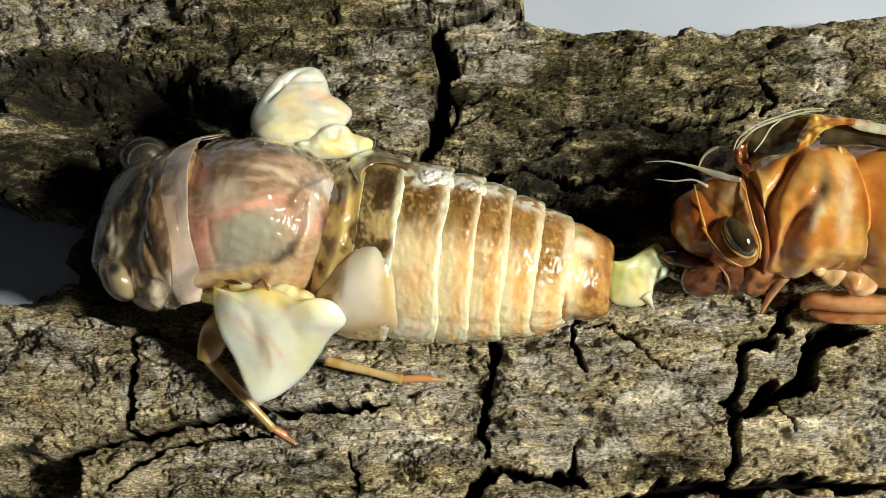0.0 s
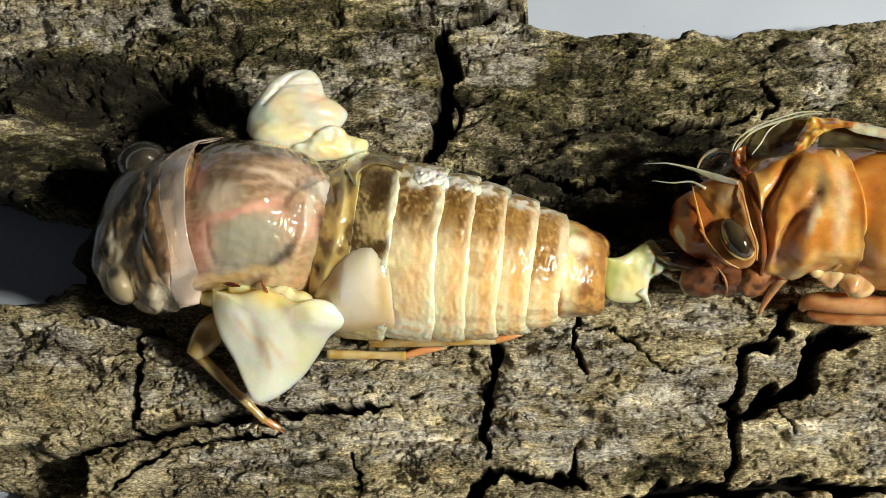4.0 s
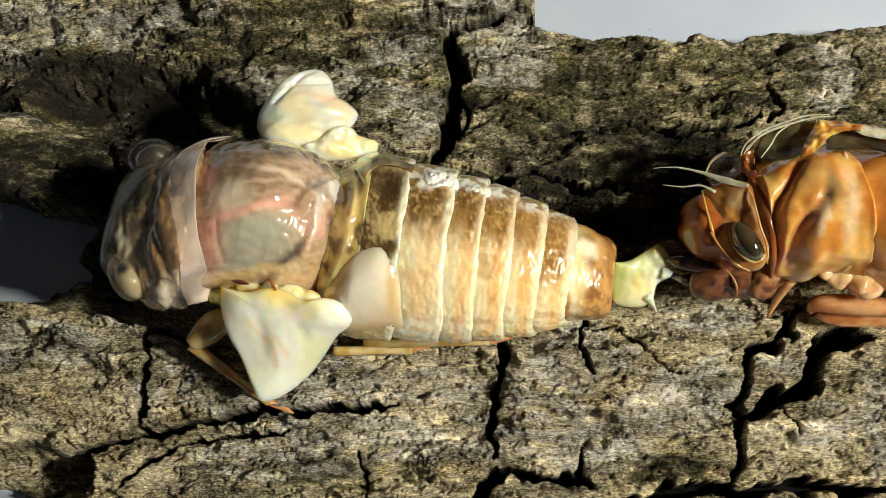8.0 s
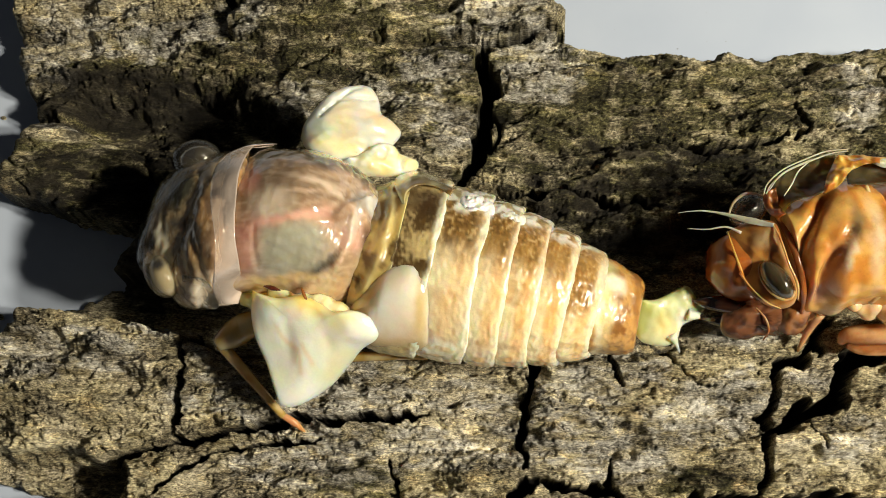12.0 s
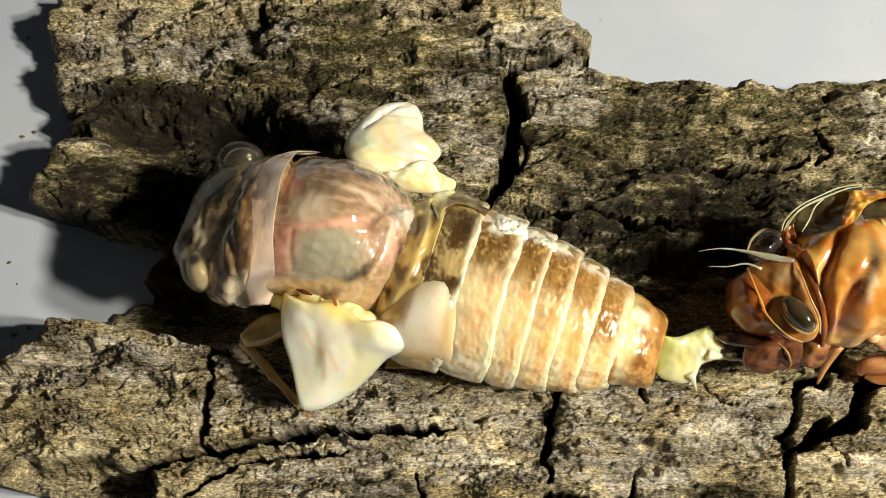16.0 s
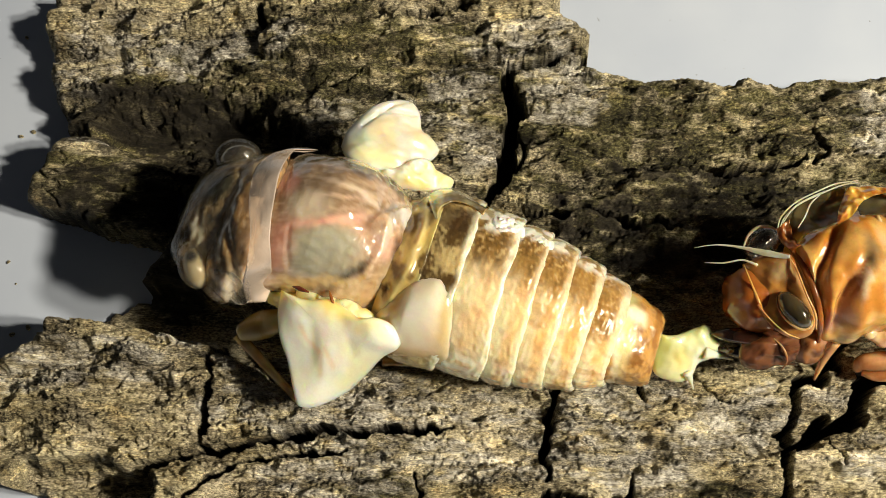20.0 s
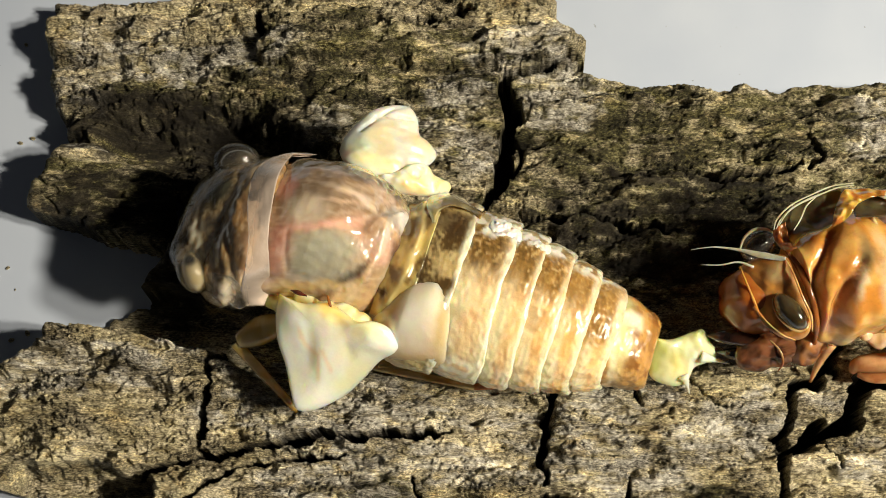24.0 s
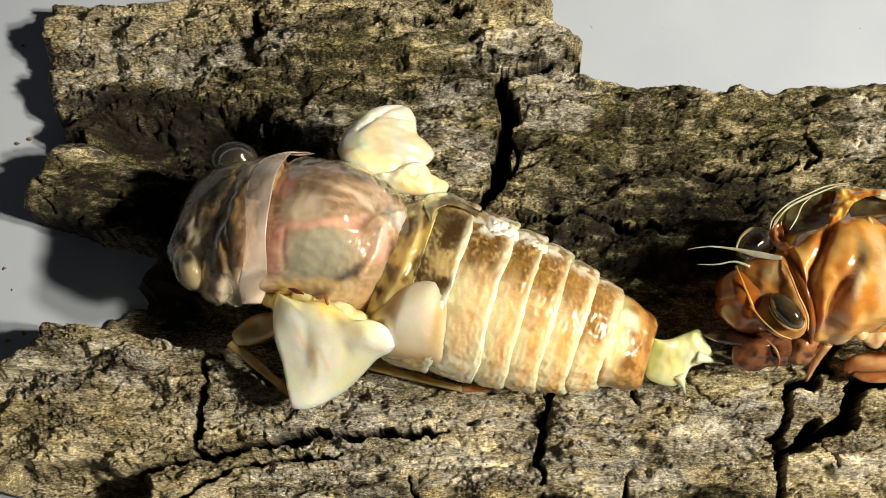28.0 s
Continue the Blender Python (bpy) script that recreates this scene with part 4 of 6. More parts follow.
        return [p + (q - p) * u for p, q in zip(a, b)][1:5]

    def pad(outline, bulge, sunk, relief=None, rings=18, power=0.5):
        """A soft cushion that lies on the skin inside an outline."""
        edge = [np.array(p) for p in spline([flat(p)[:2] for p in [*outline, outline[0]]], 8)[:-1]]
        mid, n = sum(edge) / len(edge), len(edge)
        verts, faces = [], []
        for i in range(rings + 1):
            r = 1 - i / (rings + 0.3)
            for p in edge:
                x, y = mid + (p - mid) * r
                yc, half, zc, rise = girth(x)
                side = max(-0.97, min(0.97, (y - yc) / half))
                y = yc + side * half
                verts.append((x, y, zc + rise * math.sqrt(1 - side * side) - sunk + (bulge + sunk) * max(0.0, 1 - r ** 2) ** power + (relief(x, y) * min(1.0, 2.5 * (1 - r)) if relief else 0)))
        for i in range(rings):
            for k in range(n):
                a, b = i * n + k, i * n + (k + 1) % n
                faces.append((a, b, b + n, a + n))
        faces.append(tuple(range(rings * n, rings * n + n)))
        return verts, faces

    put("tymbal_cover", pad([(-2.00, -3.40, 5.87), (-1.03, -2.45, 7.59), (0.12, -1.19, 8.49), (1.32, -0.57, 8.77), (2.17, -1.19, 8.80), (2.64, -2.53, 8.33), (2.85, -3.76, 7.36), (2.74, -4.64, 5.97), (1.39, -5.30, 5.18), (-0.13, -5.34, 5.10), (-1.46, -4.60, 5.20)], 0.6, 0.10, lambda x, y: 0.07 * rough(x, y, 0, 0.7, 3), 24, 0.8), GLASSY,
        spotted_tint(lambda x, y, z: mix((0.88, 0.79, 0.60), (0.84, 0.70, 0.48), ease(-0.2, 0.4, rough(x, y, z, 0.5, 41))), [(0.18, -3.06, 1.27, 1.15, 47, (0.94, 0.90, 0.79), 0.8, 0.9), (0.94, -5.02, 2.26, 0.71, 17, (0.76, 0.50, 0.22), 0.8, 0.8), (2.06, -2.90, 0.32, 2.27, 10, (0.60, 0.45, 0.20), 0.9, 0.8), (-1.41, -2.88, 1.28, 0.26, 55, (0.62, 0.40, 0.12), 0.8, 0.8)]), "milky bulging tymbal cover", lean=True)
    put("tymbal_cover", ribbon([(-1.00, 4.00, 6.97), (-1.07, 5.19, 5.24), (-0.04, 5.70, 5.00), (1.54, 5.37, 5.19), (2.59, 4.51, 6.95)], [(0.12, 2.46, 8.10), (0.07, 3.36, 8.12), (0.59, 4.02, 7.86), (1.58, 4.10, 7.76), (2.44, 3.74, 7.84)], 0.2, 0.35, 10, 10), GLASSY,
        lambda x, y, z: mix((0.40, 0.35, 0.19), (0.15, 0.11, 0.05), ease(-0.1, 0.3, rough(x, y, z, 0.8, 3))), "olive scoop-shaped tymbal cover")

    # abdomen: overlapping rings
    for k in range(6):
        a, b = edges[k], edges[k + 1]

        def seg_tint(x, y, z, a=a, b=b, k=k):
            u = (x - a[0]) / (b[0] - a[0])
            n = 0.6 * rough(x, y, z, 0.5, 31 + 3 * k) + 0.4 * rough(x, y, z, 1.6, 40)
            g = rough(x, y, z, 5.5, 60) + 0.6 * rough(x, y, z, 2.6, 61)
            w = ease(-1.3, 1.5, y + 1.3 * n - (0.2 if k in (1, 2) else 0.0) + (1.2 if k == 5 else 0.0))
            pale = mix((0.97, 0.81, 0.52), (0.94, 0.57, 0.22), ease(0.25, 0.5, u + 0.15 * n) * (1 - ease(0.66, 0.86, u + 0.1 * n)) * (0.22 + 0.5 * ease(0, 3, k)) + 0.2 * ease(0.0, 0.4, n))
            brown = mix((0.42, 0.24, 0.07), (0.13, 0.075, 0.02), ease(4.5, 0.5, k) * 0.5 + 0.45 * ease(-0.15, 0.35, g))
            brown = mix(brown, (0.72, 0.56, 0.28), ease(0.2, 0.55, -g) * 0.55)
            c = mix(pale, brown, w * (1.0 - 0.35 * ease(0.6, 0.9, u)))
            c = mix(c, (0.46, 0.28, 0.085), ease(0.05, 0.35, rough(x * 0.5, y * 1.3, z, 1.0, 120 + k)) * (1 - ease(0.5, 0.8, u)) * (0.5 if k > 1 else 0.1))
            c = mix(c, (0.46, 0.43, 0.22), ease(3.0, 4.2, y) * 0.5)
            crust = ease(2.9, 3.6, y + 0.10 * k + 0.9 * n) * ease(0.1, 0.3, rough(x, y, z, 1.6, 150) + 0.25) if k else 0.0
            crust = max(crust, ease(3.9, 4.6, -y + 0.8 * n) * (0.8 if k in (1, 2) else 0.4) * ease(-0.1, 0.2, rough(x, y, z, 1.8, 151)))
            c = mix(c, (0.92, 0.90, 0.78), crust * 0.9)
            if k == 0:
                c = mix((0.66, 0.52, 0.25), (0.12, 0.07, 0.02), ease(-0.2, 0.3, rough(x, y, z, 0.7, 90) + 0.4 * g + 0.05))
                c = mix(c, (0.08, 0.045, 0.016), ease(1.6, 2.6, y + 0.6 * n) * (1 - ease(3.6, 4.2, y)) * 0.8)
                c = mix(c, (0.80, 0.64, 0.30), ease(0.8, 2.4, -y) * 0.8)
            rim = ease(0.80, 0.93, u + 0.14 * n + 0.05 * g) * (0.9 if k < 2 else 0.55) * (0.45 + 0.55 * ease(-0.3, 0.2, rough(x, y, z, 1.5, 72)))
            return mix(c, (0.90, 0.91, 0.72) if k < 2 else (0.94, 0.86, 0.66), rim)
        rows = [(a[0] - 0.5, a[1], a[2] - 0.40, a[3], a[4] - 0.40, a[5] - 0.4), (a[0] + 0.05, a[1], a[2] - 0.16, a[3], a[4] - 0.16, a[5] - 0.1)]
        for u, e in ((0.25, 0.0), (0.55, 0.07), (0.80, 0.10), (0.94, 0.09), (1.0, 0.0)):
            m = [p + (q - p) * u for p, q in zip(a, b)]
            rows.append((m[0], m[1], m[2] + e, m[3], m[4] + e, m[5]))
        rows.append((b[0] - 0.02, b[1], b[2] - 0.25, b[3], b[4] - 0.25, b[5] - 0.2))
        wave = lambda x, y, z, k=k: (x + 0.30 * rough(k, y, z, 0.35, 77) + 0.06 * rough(k, y, z, 1.5, 78) + 0.03 * rough(k, y, z, 4.0, 79), y, z)
        put("abdomen_ring", loft(rows, 190, 8, bump=lambda x, y, z, k=k: 0.06 * rough(x, y, z, 4.2, 3) + 0.05 * rough(x, y, z, 2.2, 3) + 0.06 * rough(x * 0.5, y * 1.5, z, 0.9, 3 + k), warp=wave), GRAINY, seg_tint, lean=True)
    put("wax_bloom", pad([(3.01, 3.43, 7.92), (3.04, 4.17, 7.22), (3.76, 4.57, 6.45), (4.76, 4.03, 7.05), (5.01, 3.14, 7.89), (4.30, 3.09, 8.01), (3.58, 2.96, 8.18)], 0.30, 0.1, lambda x, y: 0.25 * rough(x, y, 0, 2.0, 3) + 0.14 * rough(x, y, 0, 5.0, 3), 24), WAX, lambda x, y, z: (0.92, 0.90, 0.84), "white waxy patch", lean=True)
    put("wax_bloom", pad([(5.36, 3.31, 7.67), (5.83, 3.79, 7.06), (6.68, 3.65, 6.99), (6.72, 2.98, 7.62), (6.01, 2.90, 7.84)], 0.16, 0.1, lambda x, y: 0.2 * rough(x, y, 0, 2.2, 4) + 0.12 * rough(x, y, 0, 5.0, 4), 20), WAX, lambda x, y, z: (0.90, 0.86, 0.72), "thin waxy patch", lean=True)
    put("tail_ring", loft([(11.35, 0.21, 2.74, 3.7, 2.65, 2.8), (12.20, 0.22, 2.62, 3.6, 2.55, 2.7), (13.10, 0.12, 2.36, 3.5, 2.3, 2.5), (13.70, 0.10, 2.10, 3.4, 2.0, 2.2), (13.98, 0.10, 1.75, 3.3, 1.6, 1.8), (13.80, 0.10, 0.9, 3.2, 0.8, 1.0)],
                          bump=lambda x, y, z: 0.07 * rough(x, y, z, 1.5, 3) + 0.05 * rough(x, y, z, 4.0, 3), around=120, steps=12, flat=2.35), GRAINY,
        spotted_tint(lambda x, y, z: mix((0.56, 0.32, 0.09), (0.30, 0.14, 0.035), ease(-0.2, 0.3, rough(x, y, z, 1.2, 2) + 0.5 * rough(x, y, z, 4.5, 2))), [(12.04, -0.33, 0.51, 1.65, 7, (0.92, 0.78, 0.42), 0.6, 0.9), (12.32, 1.13, 0.64, 0.48, -4, (0.97, 0.90, 0.70), 0.6, 0.9), (11.68, 2.03, 0.64, 0.45, -4, (0.50, 0.50, 0.20), 0.7, 0.9), (11.72, -0.63, 0.25, 2.22, 7, (0.92, 0.88, 0.62), 0.7, 0.8), (13.70, 0.57, 0.25, 1.59, 9, (0.30, 0.14, 0.035), 0.8, 0.8)], 0.3), "cream tail ring with brown rim", lean=True)
    put("tail_tip", pillow([(13.53, 1.09, 3.20), (14.75, 1.33, 3.20), (15.88, 2.17, 3.20), (16.49, 2.54, 3.00), (17.15, 1.94, 2.80), (17.68, 1.59, 2.60), (17.28, 0.87, 2.40), (16.63, 0.36, 2.20), (16.45, -0.53, 1.80), (15.62, -1.00, 1.80), (14.23, -0.84, 2.20)], 0.8, 0.9,
                           lambda x, y, d: 0.30 * rough(x, y, 0, 0.9, 3) + 0.10 * rough(x, y, 0, 2.2, 3), 22, 10), WING,
        spotted_tint(lambda x, y, z: mix((0.50, 0.55, 0.20), (0.68, 0.71, 0.42), ease(-0.25, 0.3, rough(x, y, z, 0.9, 2))), [(16.9, 0.2, 0.9, 0.8, 0, (0.86, 0.86, 0.76), 0.7, 0.9), (15.8, 0.0, 0.7, 0.5, 0, (0.90, 0.74, 0.34), 0.8, 0.7)]), "pale green soft tail tip")
    for pts, radii in (([(16.70, 0.92, 3.00), (17.58, 1.02, 2.80), (18.47, 1.09, 2.60)], [0.42, 0.16, 0.04]), ([(16.11, -0.33, 2.40), (16.53, -0.71, 1.80), (16.82, -1.02, 1.30)], [0.34, 0.12, 0.04])):
        put("tail_frill", tube(pts, radii, 12), WING, lambda x, y, z: (0.74, 0.77, 0.58), "white tail frill")
    put("tail_membrane", pillow([(13.43, -1.10, 1.40), (14.53, -0.49, 1.80), (16.09, -0.46, 1.60), (16.22, -0.99, 0.90), (15.24, -1.42, 0.80), (14.01, -1.41, 1.00)], 0.25, 0.2, lambda x, y, d: 0.15 * rough(x, y, 0, 1.4, 3)), CLEAR, None, "clear membrane under the tail")

    # crumpled wings
    low_folds = crease([[(-7.85, -3.67, 0.00), (-6.35, -6.19, 0.00), (-5.20, -8.48, -0.00)], [(-6.64, -2.84, 0.00), (-4.94, -5.02, 0.00), (-4.30, -7.40, 0.00)], [(-5.14, -2.84, 0.00), (-3.10, -4.45, 0.00), (-2.44, -5.54, 0.00)]], 0.42)
    veins = crease([[(-5.04, -5.79, 0.00), (-4.02, -6.29, 0.00), (-3.90, -7.27, 0.00)], [(-3.90, -5.99, 0.00), (-3.25, -6.71, 0.00)], [(-6.02, -4.61, 0.00), (-5.04, -5.79, 0.00)]], 0.14)
    low = [(-7.51, -3.44, 6.20), (-6.77, -3.65, 6.80), (-5.63, -3.70, 7.00), (-4.48, -3.28, 7.00), (-3.41, -3.48, 6.90), (-2.39, -3.91, 7.40), (-1.39, -3.65, 7.60), (-0.52, -3.74, 7.40), (0.13, -4.29, 7.00), (0.04, -4.83, 6.60), (-0.72, -5.40, 5.80), (-1.50, -6.38, 4.40), (-2.49, -7.56, 3.20), (-3.85, -8.78, 3.00), (-4.89, -9.14, 3.20), (-5.37, -8.44, 3.90), (-5.99, -7.13, 5.00), (-6.73, -6.01, 5.80), (-7.24, -4.70, 6.30)]
    put("forewing", pillow(low, 1.25, 0.5, lambda x, y, d: -0.10 * low_folds(x, y) + 0.16 * rough(x, y, 0, 0.5, 62) + 0.06 * rough(x, y, 0, 1.4, 64) + 0.5 * ease(-2.6, -1.2, x) * d, 30, 9), WING,
        spotted_tint(lambda x, y, z: mix(mix((0.97, 0.94, 0.80), (0.97, 0.89, 0.60), ease(-0.15, 0.35, rough(x * 0.8, y, z, 0.4, 51))), (0.86, 0.48, 0.24), veins(x, y) * 0.4),
                [(*(-7.45, -3.89), 0.5, 0.7, 0, (0.94, 0.78, 0.14), 0.8, 0.95), (*(-4.26, -3.47), 2.2, 0.7, 0, (0.93, 0.66, 0.16), 0.8, 0.9), (*(-2.41, -3.75), 1.3, 0.8, 0, (0.94, 0.80, 0.36), 0.9, 0.8), (*(-6.03, -4.43), 0.9, 0.7, 0, (0.72, 0.80, 0.80), 0.9, 0.75), (*(-5.52, -3.89), 0.7, 0.4, 0, (0.66, 0.72, 0.40), 0.9, 0.6)], 0.4), "milky yellow crumpled wing bud")
    up = [(-7.28, 6.15, 5.40), (-7.21, 7.08, 5.60), (-6.69, 8.14, 5.80), (-6.03, 9.17, 5.80), (-4.99, 9.88, 5.60), (-4.09, 10.13, 5.30), (-3.44, 9.64, 5.10), (-3.01, 8.73, 5.00), (-2.36, 8.47, 4.80), (-1.69, 7.95, 4.70), (-1.76, 7.28, 4.80), (-2.19, 6.47, 5.20), (-2.88, 5.40, 5.50), (-3.76, 4.73, 5.80), (-5.18, 4.89, 6.20), (-6.57, 5.37, 6.00)]
    up_folds = crease([[(-8.24, 7.91, 0.00), (-7.58, 9.83, 0.00), (-6.64, 11.68, 0.00)], [(-7.22, 7.64, 0.00), (-6.10, 10.06, 0.00), (-4.84, 11.88, 0.00)], [(-6.26, 7.53, 0.00), (-4.93, 9.47, 0.00), (-3.69, 10.49, 0.00)], [(-5.64, 8.68, 0.00), (-4.24, 9.10, 0.00), (-2.86, 9.59, 0.00)]], 0.13)
    up_tint = spotted_tint(lambda x, y, z: mix((0.72, 0.72, 0.62), (0.78, 0.70, 0.48), ease(-0.2, 0.3, rough(x, y, z, 0.6, 5))), [(*(-6.64, 7.52, 6.20)[:2], 2.0, 0.62, 68, (0.48, 0.53, 0.50), 0.6, 0.9), (*(-5.85, 6.72, 5.80)[:2], 0.5, 0.5, 0, (0.60, 0.72, 0.52), 0.9, 0.7), (*(-4.81, 5.75, 5.80)[:2], 1.6, 0.5, -10, (0.93, 0.84, 0.44), 0.8, 0.7), (*(-3.34, 8.17, 5.20)[:2], 0.7, 0.3, 10, (0.88, 0.60, 0.40), 0.9, 0.6), (*(-5.23, 9.08, 5.60)[:2], 0.9, 0.6, 10, (0.82, 0.82, 0.76), 0.9, 0.7)], 0.3)
    put("forewing", pillow(up, 0.85, 0.5, lambda x, y, d: -0.24 * up_folds(x, y) + 0.14 * rough(x, y, 0, 0.8, 66) + 0.08 * rough(x * 0.8, y * 1.4, 0, 2.0, 65), 34, 9), WING, up_tint, "milky bluish-white crumpled wing bud")
    put("hindwing", pillow([(-4.58, 4.93, 6.00), (-3.54, 5.61, 6.00), (-2.57, 6.65, 5.60), (-1.78, 6.78, 5.30), (-1.34, 6.46, 5.10), (-0.83, 6.39, 4.90), (-0.23, 6.27, 4.70), (-0.31, 5.62, 4.80), (-1.12, 5.11, 5.10), (-2.16, 4.73, 5.50), (-3.35, 4.56, 5.80)], 0.8, 0.4, lambda x, y, d: 0.55 * rough(x, y, 0, 1.0, 71) + 0.22 * rough(x, y, 0, 2.2, 72), 24, 9), WING,
        lambda x, y, z: mix((0.94, 0.89, 0.68), (0.92, 0.78, 0.42), ease(-0.2, 0.3, rough(x, y, z, 0.9, 3))), "yellow folded hind wing bud")
    knots = [((-7.31, -3.77, 6.10), 0.55, (0.90, 0.72, 0.20)), ((-5.04, -3.33, 6.80), 0.65, (0.90, 0.62, 0.20)), ((-3.37, -3.44, 6.80), 0.65, (0.88, 0.64, 0.24))]
    for c, r, col in knots:
        put("wing_hinge", ball((c[0], c[1], c[2] - 0.4), (r * 2.2, r * 1.0, r * 0.75), bump=lambda x, y, z: 0.35 * rough(x, y, z, 0.9, 3) + 0.2 * rough(x, y, z, 2.4, 3), rows=22, around=34), WING, lambda x, y, z, col=col: mix(col, (0.92, 0.84, 0.55), ease(-0.2, 0.3, rough(x, y, z, 1.0, 7)) * 0.7))
    put("hinge_mark", tube([(-6.62, -3.29, 7.40), (-6.13, -3.33, 7.60), (-5.58, -3.37, 7.60)], [0.05, 0.15, 0.04], 8), SKIN, lambda x, y, z: (0.08, 0.018, 0.010), "dark red hinge mark")
    put("hinge_mark", tube([(-4.50, -2.97, 7.60), (-4.23, -3.36, 7.60), (-4.00, -3.68, 7.50)], [0.04, 0.10, 0.03], 8), SKIN, lambda x, y, z: (0.22, 0.08, 0.02), "rust-red hinge mark")

    # legs, each limb along its own x axis
    def limb(name, radii, length, tip=0.0, bend=0.0):
        n = len(radii) - 1
        pts = [(length * i / n, 0, bend * math.sin(math.pi * i / n)) for i in range(n + 1)]
        ob = put(name, tube(pts, radii), GLASSY, lambda x, y, z: mix((0.46, 0.31, 0.09), (0.58, 0.46, 0.24), ease(-0.2, 0.2, rough(x, y, z, 1.2, 2))))
        if tip:
            put("foot", tube([(length - 0.1, 0, 0), (length + tip * 0.5, tip * 0.16, -0.1), (length + tip, tip * 0.22, -0.12)], [0.2, 0.22, 0.06], 10), GLASSY, lambda x, y, z: (0.62, 0.28, 0.12), "orange foot", ob)
        return ob
    limbs = [limb("fore_femur", [0.5, 0.85, 0.8, 0.5], 2.9), limb("fore_tibia", [0.36, 0.32, 0.26, 0.24], 5.7, 1.6), limb("mid_tibia", [0.30, 0.28, 0.24, 0.3], 4.6, 2.4), limb("hind_tibia", [0.26, 0.28, 0.24, 0.2], 7.4, 1.6)]
    return root, limbs


# ---- the empty husk ----
def build_husk():
    root = tagged(new("husk"), "empty split amber cicada husk on bark", "husk")

    def put(name, shape, tint, label="", parent=None, material=HUSK):
        ob = part(name, mesh_from(name, *shape, material, tint), parent or root, label)
        ob.visible_shadow = material is not CLEAR
        return ob
    gold, amber, rust = (0.95, 0.54, 0.14), (0.76, 0.33, 0.06), (0.40, 0.15, 0.04)

    def husk_tint(x, y, z):
        n = rough(x, y, z, 0.5, 3) + 0.3 * rough(x, y, z, 1.6, 3)
        return mix(mix(gold, amber, ease(-0.3, 0.15, n)), rust, ease(0.15, 0.5, n) * 0.8)

    def plain(col, other, f=1.0, seed=4):
        return lambda x, y, z: mix(col, other, ease(-0.2, 0.3, rough(x, y, z, f, seed) + 0.3 * rough(x, y, z, 3 * f, seed)))
    # head: round front, a flat crown on each side of which an eye bulges
    head = put("head", ball((-4.66, 1.47, 4.90), (1.75, 1.95, 2.6), (0, 0, 10), 40, 56, lambda x, y, z: 0.16 * rough(x, y, z, 0.8, 4) + 0.05 * math.sin(4.5 * y + 0.8 * x)), plain((0.52, 0.17, 0.03), (0.30, 0.085, 0.016), 0.7, 6), "rust-brown hollow head")
    put("crown", pillow([(-5.10, 3.18, 6.60), (-4.05, 3.21, 7.60), (-2.84, 2.77, 8.20), (-2.75, 1.48, 8.40), (-2.60, -0.22, 8.00), (-2.52, -1.15, 7.40), (-2.86, -1.64, 6.80), (-3.70, -1.52, 6.40), (-4.62, -0.65, 6.60), (-5.03, 0.44, 6.90), (-5.05, 1.88, 6.80)], 0.5, 0.4, lambda x, y, d: 0.14 * rough(x, y, 0, 1.3, 4) + 0.05 * rough(x, y, 0, 3.5, 4), 20, 8),
        spotted_tint(plain((0.68, 0.34, 0.09), (0.38, 0.16, 0.035), 0.9, 4), [(-2.88, 0.92, 0.19, 1.47, 9, (0.84, 0.58, 0.26), 0.8, 0.8), (-3.54, 1.92, 0.52, 0.39, -35, (0.66, 0.52, 0.28), 0.8, 0.8), (-4.81, 0.31, 0.40, 0.66, -13, (0.80, 0.42, 0.10), 0.8, 0.8)]), "amber papery crown", head)
    middle = Vector((-3.48, -0.25, 7.70))
    eye = put("eye", ball(middle, (1.22, 0.68, 0.85), (0, 0, -68), 28, 40), lambda x, y, z: mix((0.012, 0.010, 0.005), (0.06, 0.045, 0.022), ease(0.05, 0.4, rough(x, y, z, 0.8, 3))), "dark glossy hollow eye cap", head, GLOSSY)
    ring = [middle + Euler((0, 0, radians(-68))).to_matrix() @ Vector((1.24 * math.cos(k * math.pi / 8), 0.70 * math.sin(k * math.pi / 8), 0.05)) for k in range(17)]
    put("eye_rim", tube(ring, [0.055 + 0.035 * math.cos(k * math.pi / 8 + 0.5) for k in range(17)], 10, 4), plain((0.70, 0.46, 0.20), (0.46, 0.24, 0.08)), "pale eye rim", eye)
    put("brow", tube([(-3.01, 2.65, 8.50), (-2.90, 1.64, 8.70), (-2.82, 0.33, 8.60), (-2.57, -0.78, 8.10), (-2.62, -1.54, 7.50)], [0.03, 0.06, 0.06, 0.08, 0.04], 10), plain((0.76, 0.50, 0.24), (0.56, 0.28, 0.10)), "pale brow ridge", head)
    put("seam", tube([(-5.10, 3.13, 7.00), (-5.16, 2.09, 7.40), (-5.10, 0.93, 7.40), (-4.99, 0.36, 7.20)], [0.03, 0.05, 0.09, 0.05], 10), plain((0.90, 0.52, 0.14), (0.72, 0.30, 0.06)), "orange seam", head)
    put("seam", tube([(-5.20, 0.63, 7.40), (-4.76, -0.30, 7.20), (-4.09, -1.20, 6.90), (-3.40, -1.64, 6.60)], [0.08, 0.05, 0.05, 0.03], 10), plain((0.90, 0.56, 0.18), (0.60, 0.26, 0.06)), "orange seam", head)
    put("far_eye", ball((-3.38, 4.33, 5.60), (1.25, 0.85, 1.0), (0, 0, 24), 22, 32), None, "clear hollow eye cap", head, CLEAR)
